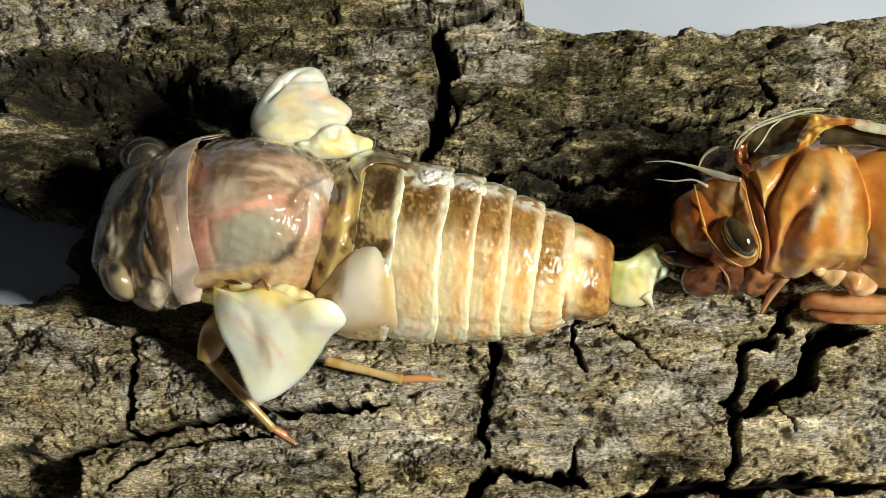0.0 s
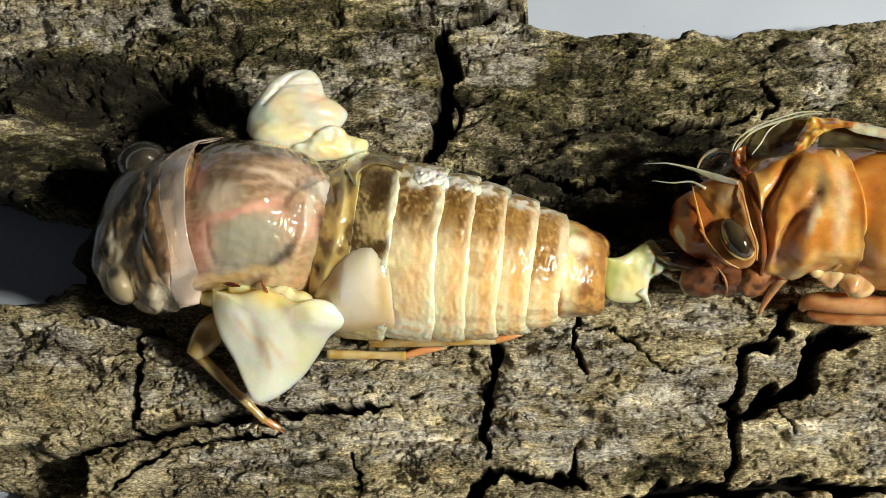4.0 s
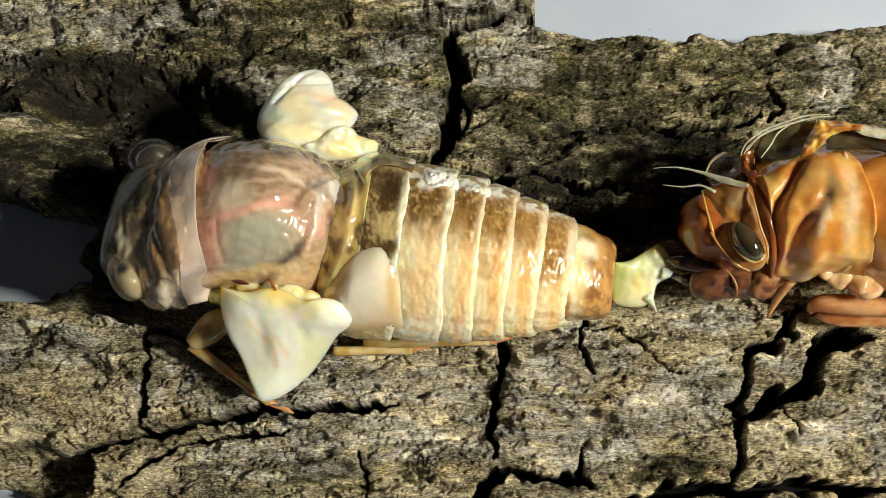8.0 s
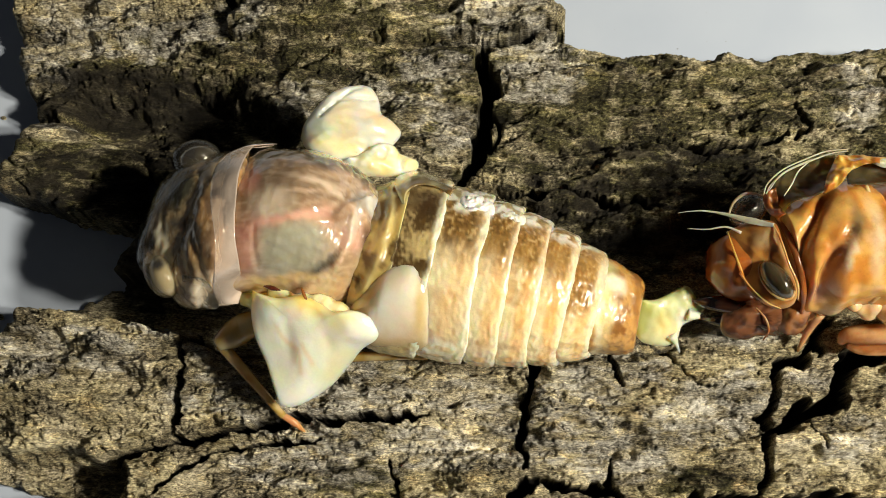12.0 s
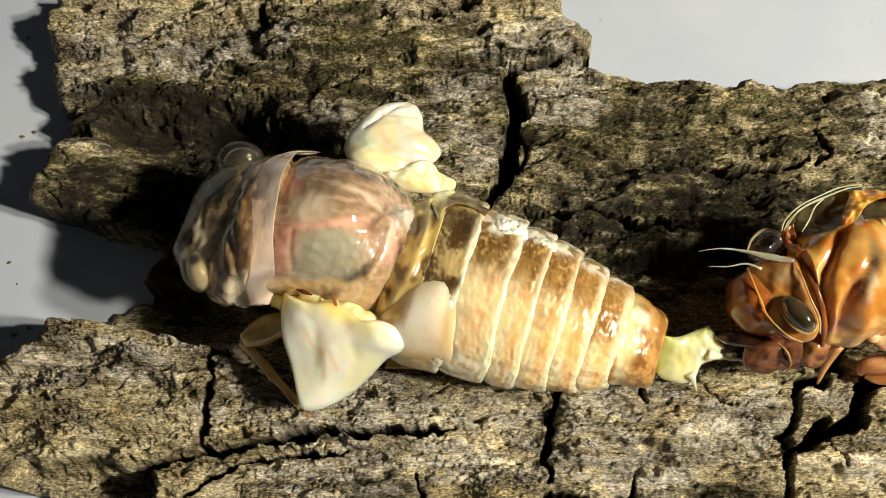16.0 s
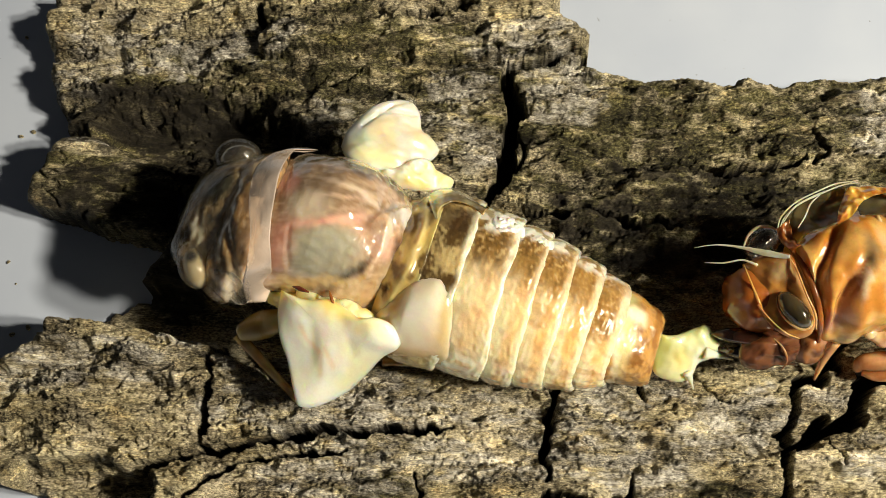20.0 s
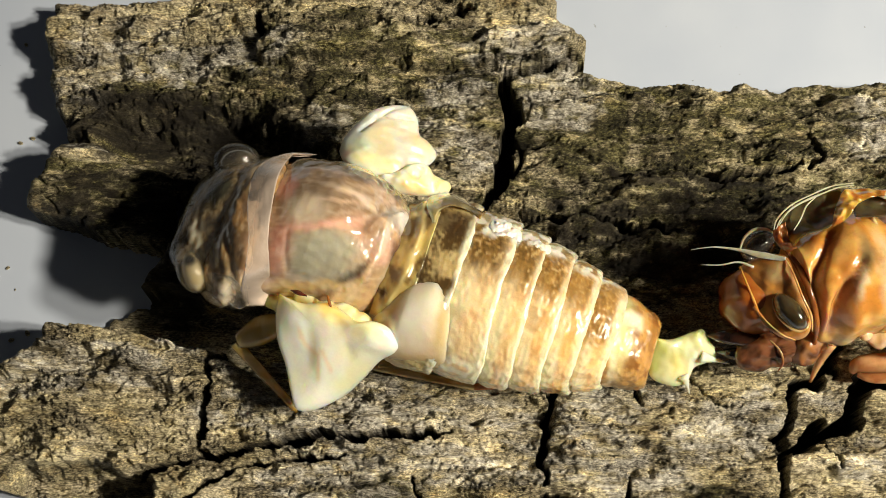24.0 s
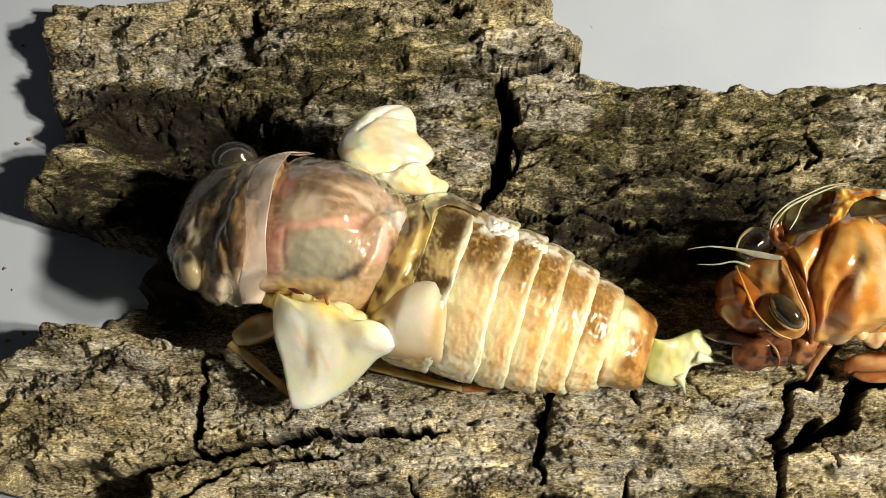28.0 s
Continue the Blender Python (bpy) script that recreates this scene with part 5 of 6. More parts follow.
    put("eye_rim", tube([(-4.56, 4.25, 6.00), (-4.19, 4.79, 6.40), (-3.54, 5.07, 6.60), (-2.92, 4.93, 6.60), (-2.56, 4.62, 6.60)], [0.05, 0.08, 0.10, 0.09, 0.05], 8), plain((0.72, 0.66, 0.52), (0.52, 0.44, 0.30)), "pale eye rim", head)
    put("antenna", ribbon([(-7.51, 4.72, 7.20), (-6.42, 4.50, 7.60), (-5.24, 3.96, 8.00), (-4.12, 3.29, 8.40), (-2.99, 2.56, 8.80)], [(-7.52, 4.68, 7.20), (-6.44, 4.42, 7.60), (-5.26, 3.83, 7.90), (-4.17, 2.99, 8.20), (-3.02, 2.43, 8.50)], 0.05, 0.05, 10, 8, 0.12), plain((0.88, 0.82, 0.68), (0.78, 0.68, 0.48)), "white threadlike antenna lining")
    put("antenna", tube([(-4.53, 2.76, 7.50), (-5.17, 3.33, 7.20), (-6.11, 3.50, 6.90), (-7.12, 3.87, 6.60)], [0.09, 0.06, 0.045, 0.02], 8), plain((0.84, 0.78, 0.64), (0.74, 0.66, 0.48)), "white threadlike antenna lining")
    # mouthparts and fore legs folded below the head
    put("snout", ball((-4.07, -1.37, 3.40), (2.0, 1.05, 1.7), (0, 0, 2), 30, 44, lambda x, y, z: 0.45 * rough(x, y, z, 0.8, 8) + 0.22 * rough(x, y, z, 2.2, 8)), plain((0.25, 0.105, 0.05), (0.07, 0.026, 0.013), 1.8, 6), "dark maroon hollow snout")
    put("lip", ball((-2.18, -1.72, 3.90), (1.35, 0.95, 1.4), (0, 0, 20), 22, 32, lambda x, y, z: 0.4 * rough(x, y, z, 1.1, 9) + 0.15 * rough(x, y, z, 2.6, 9)), plain((0.42, 0.19, 0.07), (0.16, 0.058, 0.022), 1.6, 5), "amber hollow cheek")
    put("lip_fold", tube([(-4.31, -0.92, 4.80), (-3.97, -1.73, 5.00), (-3.91, -2.40, 4.60), (-4.17, -2.71, 3.80)], [0.04, 0.06, 0.06, 0.03], 8), plain((0.60, 0.36, 0.18), (0.36, 0.16, 0.07)), "pale fold")
    black = plain((0.016, 0.008, 0.005), (0.06, 0.022, 0.012), 1.2, 3)
    for pts, radii in (([(-4.47, -1.06, 4.40), (-5.45, -0.48, 4.20), (-6.48, 0.02, 3.80), (-7.31, 0.41, 3.40)], [0.4, 0.5, 0.42, 0.06]), ([(-5.33, -1.38, 3.80), (-6.20, -0.99, 3.40), (-6.71, -0.70, 3.00), (-7.19, -0.39, 2.80)], [0.45, 0.34, 0.18, 0.04])):
        claw = put("claw", tube(pts, radii, 12), black, "black toothed claw", None, GLOSSY)
        for k in range(4):
            a = Vector(pts[2]) + (Vector(pts[3]) - Vector(pts[2])) * (k - 1.5) / 3.2
            put("tooth", tube([a, a + Vector((-0.10, 0.18, 0.05)), a + Vector((-0.18, 0.44 - 0.06 * k, 0.05))], [0.14, 0.09, 0.02], 6, 2), black, "", claw, GLOSSY)
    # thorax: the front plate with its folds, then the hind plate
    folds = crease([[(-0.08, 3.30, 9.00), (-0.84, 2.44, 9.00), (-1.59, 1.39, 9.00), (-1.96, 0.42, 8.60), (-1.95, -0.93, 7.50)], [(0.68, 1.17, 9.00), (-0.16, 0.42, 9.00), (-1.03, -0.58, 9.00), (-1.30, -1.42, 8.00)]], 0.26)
    swell = crease([[(0.14, 0.73, 9.00), (0.11, -0.57, 9.00), (-0.26, -1.76, 9.00)], [(-2.16, 2.67, 9.00), (-2.12, 1.34, 9.00)], [(-1.19, 1.09, 9.00), (-1.64, -1.26, 8.50)]], 0.55)
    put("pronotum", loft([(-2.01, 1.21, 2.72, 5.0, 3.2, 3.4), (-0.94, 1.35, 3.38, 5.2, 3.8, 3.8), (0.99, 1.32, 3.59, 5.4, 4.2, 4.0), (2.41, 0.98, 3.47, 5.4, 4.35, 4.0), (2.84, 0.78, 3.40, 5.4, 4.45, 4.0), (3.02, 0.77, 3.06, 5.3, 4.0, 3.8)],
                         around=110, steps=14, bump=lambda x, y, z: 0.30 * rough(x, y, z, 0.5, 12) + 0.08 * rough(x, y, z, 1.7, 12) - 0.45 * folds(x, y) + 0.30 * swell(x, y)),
        # rust tint of the creases; along the U fold it paints in shade
        spotted_tint(lambda x, y, z: mix(mix(gold, amber, ease(-0.25, 0.35, rough(x, y, z, 0.7, 9) + 0.35 * rough(x, y, z, 2.2, 9))), (0.38, 0.13, 0.025), folds(x, y) * 0.75),
                # the narrow pale cream spot is a highlight painted on the plate
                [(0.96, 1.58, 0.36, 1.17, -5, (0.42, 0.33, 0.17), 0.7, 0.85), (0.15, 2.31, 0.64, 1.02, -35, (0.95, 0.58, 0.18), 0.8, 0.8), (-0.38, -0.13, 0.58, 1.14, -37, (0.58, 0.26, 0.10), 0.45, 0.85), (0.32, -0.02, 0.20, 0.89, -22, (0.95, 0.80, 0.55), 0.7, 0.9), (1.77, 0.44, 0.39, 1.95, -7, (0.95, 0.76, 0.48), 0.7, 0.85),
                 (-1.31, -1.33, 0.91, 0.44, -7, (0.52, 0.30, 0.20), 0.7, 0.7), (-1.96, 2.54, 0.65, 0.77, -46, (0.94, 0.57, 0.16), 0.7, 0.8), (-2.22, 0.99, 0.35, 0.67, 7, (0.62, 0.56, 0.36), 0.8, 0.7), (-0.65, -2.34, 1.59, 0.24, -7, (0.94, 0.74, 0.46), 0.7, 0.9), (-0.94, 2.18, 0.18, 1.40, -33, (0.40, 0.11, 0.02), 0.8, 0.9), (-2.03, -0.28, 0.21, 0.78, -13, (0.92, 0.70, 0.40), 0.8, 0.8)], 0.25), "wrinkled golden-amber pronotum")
    put("plate_edge", tube([(2.27, 3.49, 8.80), (2.10, 1.82, 9.20), (1.95, 0.41, 8.80), (2.04, -0.89, 7.80), (1.96, -1.83, 6.60), (1.65, -2.18, 5.60)], [0.14, 0.20, 0.24, 0.28, 0.30, 0.2], 14), plain((0.94, 0.70, 0.36), (0.80, 0.48, 0.17), 1.5), "pale rolled plate edge")
    put("neck_fold", tube([(-2.49, 3.19, 7.60), (-2.23, 1.89, 7.90), (-2.10, 0.35, 7.80), (-2.02, -1.07, 6.80), (-2.08, -1.93, 5.40)], [0.10, 0.18, 0.20, 0.18, 0.10], 12), plain((0.42, 0.15, 0.04), (0.22, 0.075, 0.02), 1.2), "dark rust neck fold")
    put("mesonotum", loft([(2.73, 0.71, 3.26, 5.3, 4.0, 3.8), (4.15, 0.34, 3.73, 5.4, 4.4, 4.0), (6.51, -0.03, 4.04, 5.4, 4.5, 4.0), (8.88, -0.33, 3.80, 5.2, 4.2, 4.0)],
                          around=56, steps=8, bump=lambda x, y, z: 0.4 * rough(x, y, z, 0.45, 17)), husk_tint)
    put("abdomen", loft([(8.58, -0.32, 3.76, 5.0, 4.0, 4.0), (11.71, -1.13, 4.06, 4.7, 4.0, 4.0), (16.01, -1.96, 3.29, 4.2, 3.4, 3.6), (19.20, -2.34, 1.57, 3.4, 1.6, 1.8)]), husk_tint)
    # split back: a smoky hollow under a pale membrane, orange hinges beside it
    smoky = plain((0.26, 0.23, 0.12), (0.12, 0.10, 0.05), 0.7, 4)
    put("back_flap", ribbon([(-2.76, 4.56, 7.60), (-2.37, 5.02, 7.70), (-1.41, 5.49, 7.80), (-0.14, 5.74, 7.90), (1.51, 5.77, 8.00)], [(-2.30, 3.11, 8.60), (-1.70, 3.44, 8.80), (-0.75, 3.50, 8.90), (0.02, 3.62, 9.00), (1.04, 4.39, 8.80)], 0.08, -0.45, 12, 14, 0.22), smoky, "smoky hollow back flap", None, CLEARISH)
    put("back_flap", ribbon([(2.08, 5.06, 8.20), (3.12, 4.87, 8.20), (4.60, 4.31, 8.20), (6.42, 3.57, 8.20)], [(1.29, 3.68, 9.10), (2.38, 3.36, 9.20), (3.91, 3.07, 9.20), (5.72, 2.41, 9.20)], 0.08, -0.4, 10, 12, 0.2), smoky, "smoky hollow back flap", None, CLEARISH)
    orange = plain((0.90, 0.50, 0.10), (0.50, 0.18, 0.03), 1.6, 3)
    put("hinge", ribbon([(-0.11, 3.54, 8.90), (0.26, 4.22, 9.00), (0.89, 4.97, 8.90), (1.50, 5.47, 8.60), (2.87, 5.20, 8.50), (4.64, 4.63, 8.40)], [(0.06, 3.50, 8.90), (0.82, 3.73, 9.20), (1.43, 4.22, 9.20), (2.03, 4.51, 9.00), (2.99, 4.52, 8.80), (4.44, 4.18, 8.60)], 0.10, 0.12, 10, 14, 0.5), orange, "bright orange hinge of the split")
    put("hinge", ribbon([(-2.85, 4.53, 7.60), (-2.97, 3.94, 7.80), (-2.87, 3.28, 8.00), (-2.65, 2.85, 8.20)], [(-2.10, 4.72, 7.90), (-2.19, 4.06, 8.20), (-2.24, 3.44, 8.40), (-2.24, 2.95, 8.50)], 0.10, 0.2, 10, 12, 0.5), plain((0.56, 0.20, 0.045), (0.28, 0.09, 0.02), 1.6), "rust-red crumpled hinge of the split")
    pale = plain((0.86, 0.79, 0.62), (0.70, 0.58, 0.40), 1.6)
    for pts in ([(-2.88, 4.44, 7.90), (-2.51, 4.99, 8.10), (-1.54, 5.50, 8.30), (-0.24, 5.76, 8.40), (0.91, 5.92, 8.40), (2.11, 5.78, 8.40)], [(-2.73, 4.46, 7.90), (-2.31, 4.91, 8.10), (-1.39, 5.35, 8.30), (-0.16, 5.57, 8.40), (1.13, 5.75, 8.40), (2.08, 5.67, 8.40)], [(-1.94, 4.03, 8.30), (-1.40, 4.53, 8.40), (-0.83, 5.18, 8.40), (-0.17, 5.54, 8.40)], [(-2.55, 4.59, 8.00), (-1.76, 5.23, 8.30), (-0.58, 5.55, 8.40), (0.71, 5.71, 8.40)]):
        put("split_rim", tube(pts, [0.03] + [0.045] * (len(pts) - 2) + [0.03], 8), pale, "pale membrane rim")
    put("split_rim", ribbon([(2.64, 5.27, 8.40), (3.32, 4.97, 8.60), (4.31, 4.62, 8.60), (5.78, 4.08, 8.60)], [(2.78, 4.91, 8.50), (3.22, 4.38, 8.80), (4.05, 4.00, 8.80), (5.51, 3.45, 8.80)], 0.08, 0.18, 8, 10, 0.1), pale, "pale membrane rim")
    # legs beside the shell
    leg_c = plain((0.78, 0.46, 0.22), (0.46, 0.19, 0.07), 0.9, 8)
    put("leg", tube([(6.62, -4.54, 3.20), (4.26, -4.14, 3.00), (2.24, -3.61, 2.70), (0.91, -3.34, 2.40), (0.43, -3.59, 2.00)], [0.5, 0.55, 0.6, 0.5, 0.2], 14), leg_c)
    put("leg", tube([(6.27, -4.95, 2.00), (3.82, -4.62, 1.90), (1.75, -4.18, 1.60), (0.92, -3.75, 1.40)], [0.4, 0.42, 0.36, 0.15], 14), leg_c)
    put("leg", tube([(-0.48, -1.84, 3.20), (-1.08, -2.49, 2.00), (-1.66, -3.36, 0.70)], [0.34, 0.24, 0.08], 12), leg_c)
    for p, r in (((1.69, -2.29, 4.60), 0.75), ((3.00, -2.82, 4.60), 0.9), ((1.07, -1.83, 5.00), 0.5)):
        put("leg_joint", ball(p, (r * 1.1, r, r), bump=lambda x, y, z: 0.4 * rough(x, y, z, 1.2, 4)), plain((0.90, 0.64, 0.36), (0.70, 0.40, 0.16), 1.4))
    return root


cicada, limbs = build_cicada()
husk = build_husk()


def along(p, q):
    """The pose of a limb that starts at p and points at q, in millimetres."""
    p, q = Vector(p) * MM, Vector(q) * MM
    return Matrix.Translation(p) @ (q - p).to_track_quat("X", "Z").to_matrix().to_4x4()


def motions():
    walk(cicada, [
        (0, pose(-0.004375, -0.001154, 0, 0, 0, -7.475)),
        (0.5, pose(-0.004323, -0.001069, 0, 0, 0, -7.463)),
        (1, pose(-0.004272, -0.001096, 0, 0, 0, -6.851)),
        (1.5, pose(-0.004644, -0.001190, 0, 0, 0, -5.485)),
        (2, pose(-0.004693, -0.001040, 0, 0, 0, -6.113)),
        (2.5, pose(-0.004690, -0.001054, 0, 0, 0, -6.116)),
        (3, pose(-0.004702, -0.001020, 0, 0, 0, -6.274)),
        (3.5, pose(-0.004705, -0.001013, 0, 0, 0, -6.328)),
        (5.5, pose(-0.004689, -0.001057, 0, 0, 0, -7.064)),
        (6, pose(-0.004701, -0.001064, 0, 0, 0, -7.053)),
        (6.5, pose(-0.004706, -0.001069, 0, 0, 0, -7.054)),
        (7, pose(-0.004722, -0.001086, 0, 0, 0, -7.046)),
        (7.5, pose(-0.004734, -0.001096, 0, 0, 0, -7.054)),
        (8, pose(-0.004738, -0.001103, 0, 0, 0, -7.059)),
        (8.5, pose(-0.004729, -0.001137, 0, 0, 0, -7.344)),
        (9, pose(-0.004739, -0.001115, 0, 0, 0, -7.111)),
        (9.5, pose(-0.004690, -0.001255, 0, 0, 0, -8.446)),
        (10, pose(-0.004803, -0.001503, 0, 0, 0, -11.797)),
        (10.5, pose(-0.004841, -0.001469, 0, 0, 0, -11.646)),
        (11, pose(-0.004863, -0.001472, 0, 0, 0, -11.551)),
        (11.5, pose(-0.004873, -0.001459, 0, 0, 0, -11.469)),
        (12, pose(-0.004858, -0.001467, 0, 0, 0, -11.426)),
        (12.5, pose(-0.004888, -0.001477, 0, 0, 0, -11.448)),
        (14.5, pose(-0.004879, -0.001499, 0, 0, 0, -15.605)),
        (15, pose(-0.004899, -0.001503, 0, 0, 0, -15.582)),
        (15.5, pose(-0.004900, -0.001486, 0, 0, 0, -15.618)),
        (16, pose(-0.004909, -0.001480, 0, 0, 0, -15.702)),
        (16.5, pose(-0.004921, -0.001474, 0, 0, 0, -15.794)),
        (17, pose(-0.004930, -0.001471, 0, 0, 0, -15.858)),
        (17.5, pose(-0.004941, -0.001462, 0, 0, 0, -15.953)),
        (18, pose(-0.004960, -0.001463, 0, 0, 0, -16.006)),
        (18.5, pose(-0.004971, -0.001461, 0, 0, 0, -15.991)),
        (19, pose(-0.004972, -0.001456, 0, 0, 0, -15.978)),
        (19.5, pose(-0.004974, -0.001452, 0, 0, 0, -15.978)),
        (20, pose(-0.004973, -0.001444, 0, 0, 0, -15.971)),
        (20.5, pose(-0.004972, -0.001441, 0, 0, 0, -15.972)),
        (21, pose(-0.004970, -0.001437, 0, 0, 0, -15.977)),
        (21.5, pose(-0.004971, -0.001433, 0, 0, 0, -15.977)),
        (23.5, pose(-0.004993, -0.001405, 0, 0, 0, -16.116)),
        (24, pose(-0.004985, -0.001395, 0, 0, 0, -16.134)),
        (24.5, pose(-0.004983, -0.001387, 0, 0, 0, -16.188)),
        (25, pose(-0.004984, -0.001377, 0, 0, 0, -16.244)),
        (25.5, pose(-0.004983, -0.001370, 0, 0, 0, -16.317)),
        (26, pose(-0.004984, -0.001364, 0, 0, 0, -16.389)),
        (26.5, pose(-0.004990, -0.001362, 0, 0, 0, -16.441)),
        (27, pose(-0.004992, -0.001359, 0, 0, 0, -16.444)),
        (27.5, pose(-0.004991, -0.001357, 0, 0, 0, -16.453)),
        (28, pose(-0.004991, -0.001353, 0, 0, 0, -16.452)),
    ])
    walk(husk, [
        (0, pose(0.019412, -0.000915, 0, 0, 0, 7.900)),
        (0.5, pose(0.019489, -0.000758, 0, 0, 0, 7.940)),
        (1, pose(0.019240, -0.000604, 0, 0, 0, 7.731)),
        (1.5, pose(0.019201, -0.000854, 0, 0, 0, 7.646)),
        (2, pose(0.019167, -0.000854, 0, 0, 0, 7.468)),
        (2.5, pose(0.019223, -0.000798, 0, 0, 0, 7.587)),
        (3, pose(0.019228, -0.000785, 0, 0, 0, 7.572)),
        (3.5, pose(0.019249, -0.000762, 0, 0, 0, 7.606)),
        (5.5, pose(0.019419, -0.000785, 0, 0, 0, 8.479)),
        (6, pose(0.019409, -0.000798, 0, 0, 0, 8.469)),
        (6.5, pose(0.019406, -0.000806, 0, 0, 0, 8.501)),
        (7, pose(0.019392, -0.000829, 0, 0, 0, 8.559)),
        (7.5, pose(0.019389, -0.000830, 0, 0, 0, 8.688)),
        (8, pose(0.019384, -0.000835, 0, 0, 0, 8.783)),
        (8.5, pose(0.019419, -0.000888, 0, 0, 0, 9.243)),
        (9, pose(0.019391, -0.000837, 0, 0, 0, 9.210)),
        (9.5, pose(0.019549, -0.001105, 0, 0, 0, 10.735)),
        (10, pose(0.019284, -0.002107, 0, 0, 0, 13.971)),
        (10.5, pose(0.019269, -0.002026, 0, 0, 0, 13.565)),
        (11, pose(0.019215, -0.001993, 0, 0, 0, 13.289)),
        (11.5, pose(0.019195, -0.001917, 0, 0, 0, 13.594)),
        (12, pose(0.019192, -0.001916, 0, 0, 0, 13.372)),
        (12.5, pose(0.019176, -0.001924, 0, 0, 0, 13.334)),
        (14.5, pose(0.018975, -0.002692, 0, 0, 0, 16.257)),
        (15, pose(0.018951, -0.002626, 0, 0, 0, 15.919)),
        (15.5, pose(0.018934, -0.002619, 0, 0, 0, 16.000)),
        (16, pose(0.018911, -0.002593, 0, 0, 0, 16.071)),
        (16.5, pose(0.018888, -0.002585, 0, 0, 0, 16.169)),
        (17, pose(0.018875, -0.002573, 0, 0, 0, 16.240)),
        (17.5, pose(0.018855, -0.002558, 0, 0, 0, 16.261)),
        (18, pose(0.018831, -0.002561, 0, 0, 0, 16.233)),
        (18.5, pose(0.018822, -0.002552, 0, 0, 0, 16.124)),
        (19, pose(0.018822, -0.002538, 0, 0, 0, 16.013)),
        (19.5, pose(0.018816, -0.002527, 0, 0, 0, 15.978)),
        (20, pose(0.018821, -0.002508, 0, 0, 0, 16.019)),
        (20.5, pose(0.018825, -0.002490, 0, 0, 0, 16.093)),
        (21, pose(0.018828, -0.002483, 0, 0, 0, 16.100)),
        (21.5, pose(0.018824, -0.002472, 0, 0, 0, 16.182)),
        (23.5, pose(0.018834, -0.002416, 0, 0, 0, 15.952)),
        (24, pose(0.018844, -0.002389, 0, 0, 0, 15.923)),
        (24.5, pose(0.018844, -0.002377, 0, 0, 0, 15.995)),
        (25, pose(0.018848, -0.002359, 0, 0, 0, 16.095)),
        (25.5, pose(0.018849, -0.002359, 0, 0, 0, 16.118)),
        (26, pose(0.018850, -0.002360, 0, 0, 0, 16.033)),
        (26.5, pose(0.018840, -0.002377, 0, 0, 0, 16.075)),
        (27, pose(0.018838, -0.002384, 0, 0, 0, 16.030)),
        (27.5, pose(0.018837, -0.002395, 0, 0, 0, 15.943)),
        (28, pose(0.018834, -0.002387, 0, 0, 0, 15.947)),
    ])
    hip = (-7.50, -4.42, 3.40)
    knees = [
        (0.0, (-8.15, -6.93, 2.80), (-4.04, -10.43, 0.60)), (0.6, (-8.20, -6.96, 2.80), (-4.09, -10.49, 0.60)), (0.9, (-9.17, -6.29, 2.80), (-4.63, -9.24, 0.70)),
        (1.2, (-9.37, -6.11, 2.80), (-4.65, -9.54, 0.70)), (1.8, (-8.68, -6.48, 2.80), (-5.03, -9.93, 0.60)), (2.5, (-8.73, -6.63, 2.80), (-4.63, -10.29, 0.60)), (3.5, (-8.74, -6.67, 2.80), (-4.68, -10.25, 0.60)),
        (5.5, (-9.55, -6.50, 2.80), (-5.53, -8.54, 0.80)), (9.0, (-9.62, -6.37, 2.80), (-5.72, -8.60, 0.80)), (9.5, (-10.01, -6.31, 2.80), (-6.45, -7.79, 0.80)), (10.2, (-9.37, -6.82, 2.80), (-5.13, -8.81, 0.80)),
        (11.2, (-9.53, -6.10, 2.80), (-5.55, -9.10, 0.60)), (12.0, (-9.48, -6.31, 2.80), (-4.87, -9.75, 0.60)), (12.5, (-9.51, -6.32, 2.80), (-4.97, -9.76, 0.60)), (14.5, (-9.62, -6.39, 2.80), (-5.42, -9.02, 0.60)),
        (16.0, (-9.74, -6.30, 2.80), (-5.33, -8.95, 0.60)), (17.0, (-10.03, -6.23, 2.80), (-5.81, -8.50, 0.60)), (19.0, (-10.00, -6.19, 2.80), (-6.14, -8.15, 0.60)), (20.0, (-9.98, -6.13, 2.80), (-5.73, -8.48, 0.60)), (21.5, (-9.89, -6.17, 2.80), (-5.48, -8.64, 0.60)),
        (24.5, (-9.90, -6.43, 2.80), (-5.95, -8.62, 0.60)), (25.0, (-10.36, -6.19, 2.80), (-6.69, -7.73, 0.70)), (28.0, (-9.98, -6.47, 2.80), (-6.24, -7.97, 0.70)),
    ]
    walk(limbs[0], [(t, along(hip, knee)) for t, knee, ankle in knees])
    walk(limbs[1], [(t, along(knee, ankle)) for t, knee, ankle in knees])
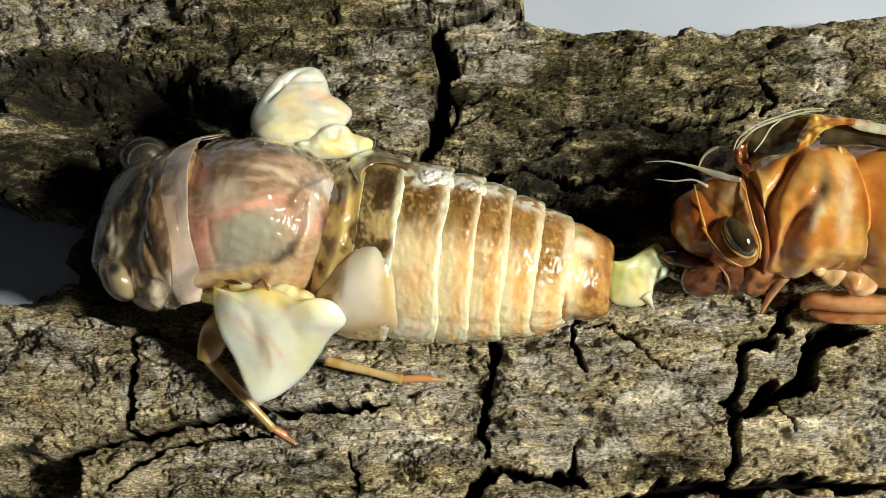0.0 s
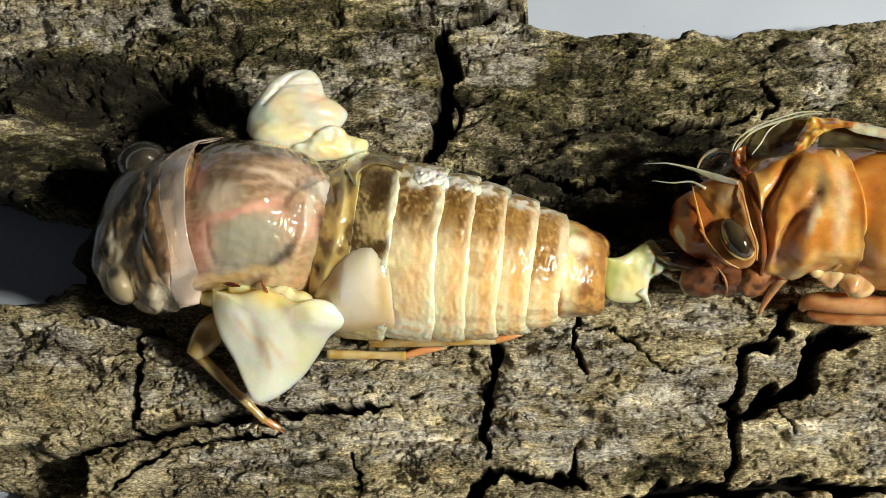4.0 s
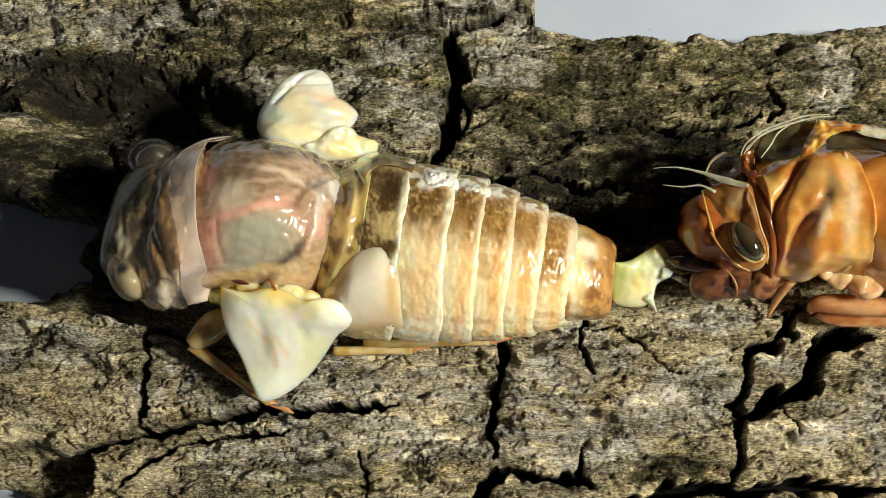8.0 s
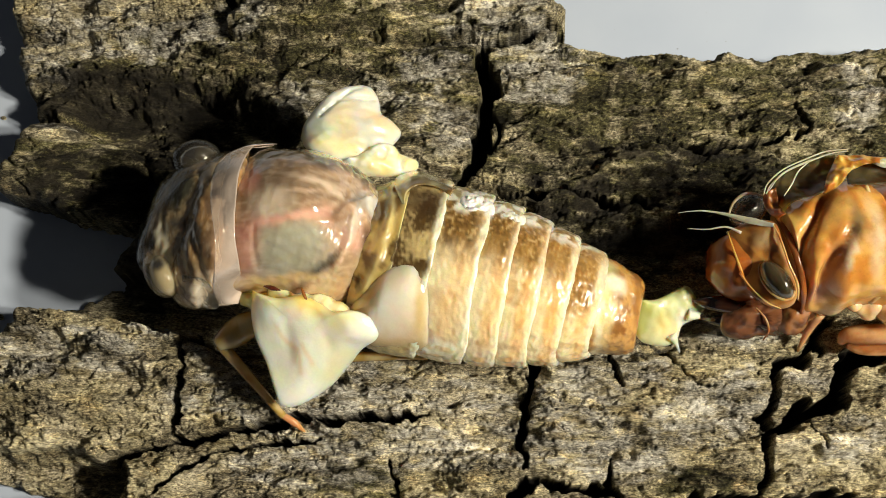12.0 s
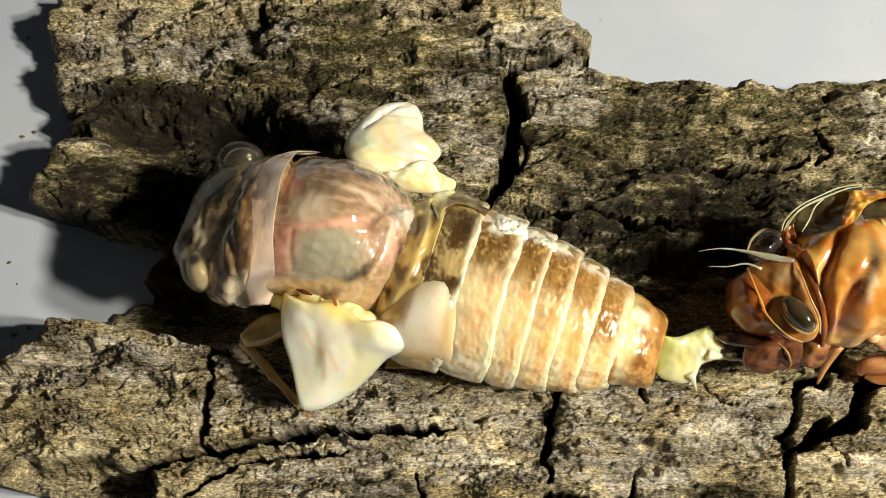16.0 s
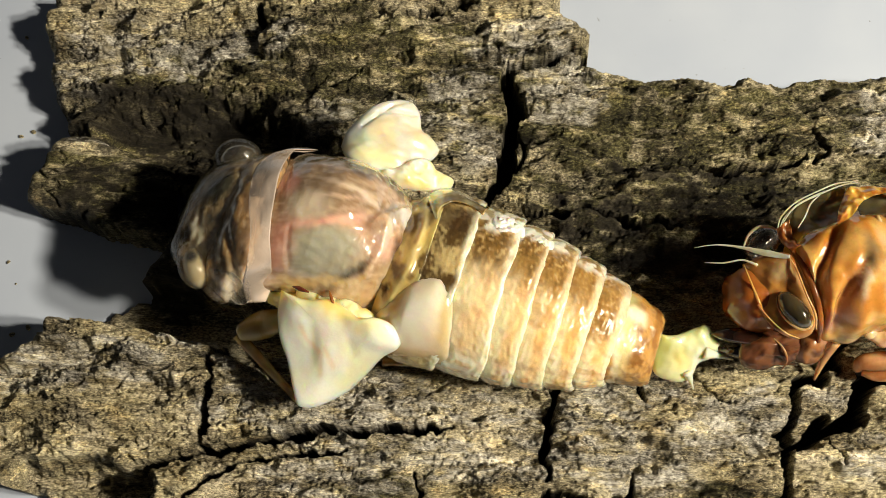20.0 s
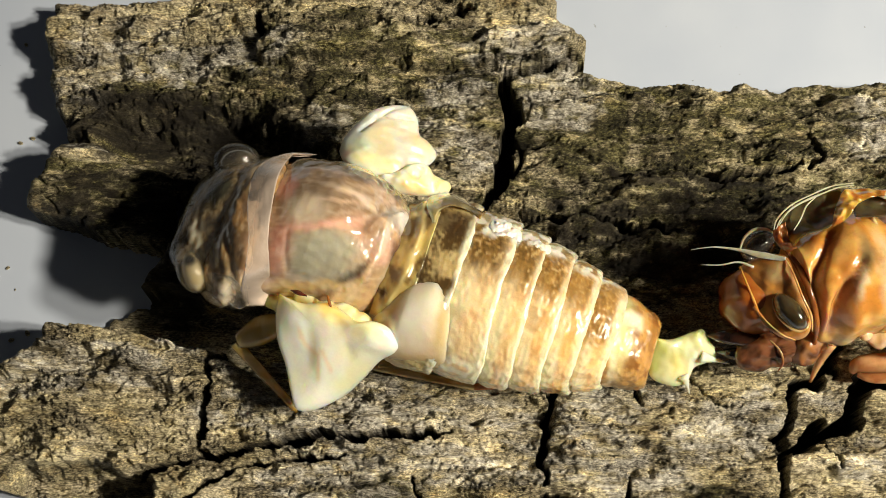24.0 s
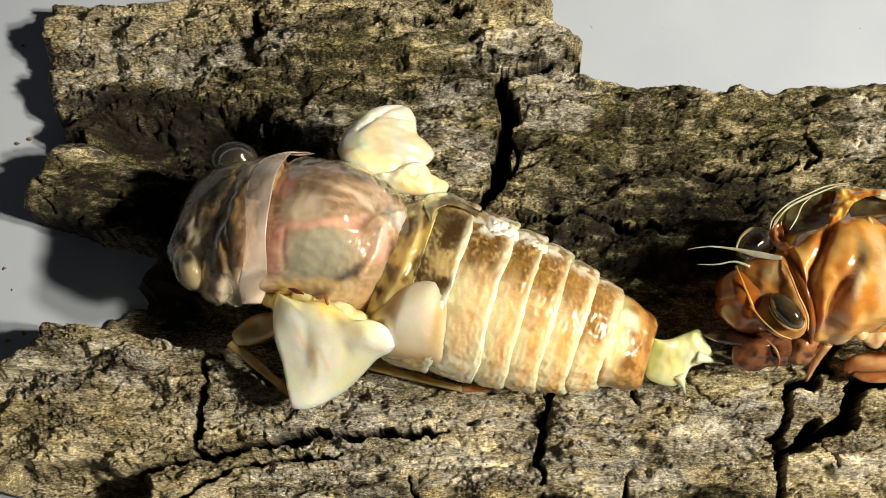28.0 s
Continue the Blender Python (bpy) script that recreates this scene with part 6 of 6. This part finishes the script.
    mids = [
        (0.0, (-1.61, -6.15, 1.60), (2.87, -6.60, 0.70)), (0.6, (-1.67, -6.06, 1.60), (2.83, -6.52, 0.70)), (0.9, (-1.79, -5.72, 1.60), (1.98, -4.79, 1.00)), (1.2, (-1.88, -5.83, 1.60), (2.20, -5.25, 0.90)),
        (1.8, (-1.58, -5.80, 1.60), (2.39, -5.43, 0.80)), (3.5, (-1.50, -5.82, 1.60), (2.57, -5.41, 0.80)), (5.5, (-1.57, -5.61, 1.50), (2.22, -5.05, 0.80)), (9.0, (-1.51, -5.63, 1.50), (2.16, -4.92, 0.80)),
        (9.5, (-1.67, -5.35, 1.50), (1.82, -4.52, 0.80)), (12.0, (-2.03, -5.31, 1.40), (1.17, -4.46, 0.80)), (14.5, (-1.29, -4.88, 1.30), (2.24, -3.83, 0.80)), (28.0, (-1.63, -4.81, 1.30), (1.72, -4.09, 0.80)),
    ]
    walk(limbs[2], [(t, along(p, q)) for t, p, q in mids])
    hinds = [
        (0.0, (2.89, -4.22, 1.60), (10.25, -2.93, 0.80)), (0.5, (2.70, -4.21, 1.60), (10.05, -2.87, 0.80)), (0.9, (2.17, -4.56, 1.40), (9.57, -3.38, 0.80)), (1.2, (0.84, -4.57, 1.40), (8.41, -3.25, 0.80)),
        (2.0, (0.86, -4.71, 1.20), (8.64, -3.47, 0.80)), (2.5, (0.87, -4.82, 1.20), (8.67, -3.78, 0.70)), (3.5, (0.88, -4.84, 1.20), (8.64, -3.81, 0.70)), (5.5, (0.23, -4.88, 1.20), (7.68, -3.79, 0.80)),
        (9.0, (0.02, -4.92, 1.20), (7.29, -3.94, 0.70)), (9.5, (-2.74, -5.33, 1.20), (4.59, -4.56, 0.70)), (9.8, (-3.35, -4.60, 1.20), (3.80, -3.04, 0.80)), (12.5, (-3.65, -4.49, 1.20), (3.74, -3.55, 0.80)),
        (14.5, (-3.34, -4.16, 1.20), (3.80, -3.09, 0.80)), (21.5, (-3.53, -4.37, 1.20), (3.46, -3.72, 0.80)), (23.5, (-2.87, -5.10, 1.20), (4.63, -4.33, 0.70)), (28.0, (-3.34, -5.18, 1.20), (4.22, -4.66, 0.70)),
    ]
    walk(limbs[3], [(t, along(p, q)) for t, p, q in hinds])


motions()
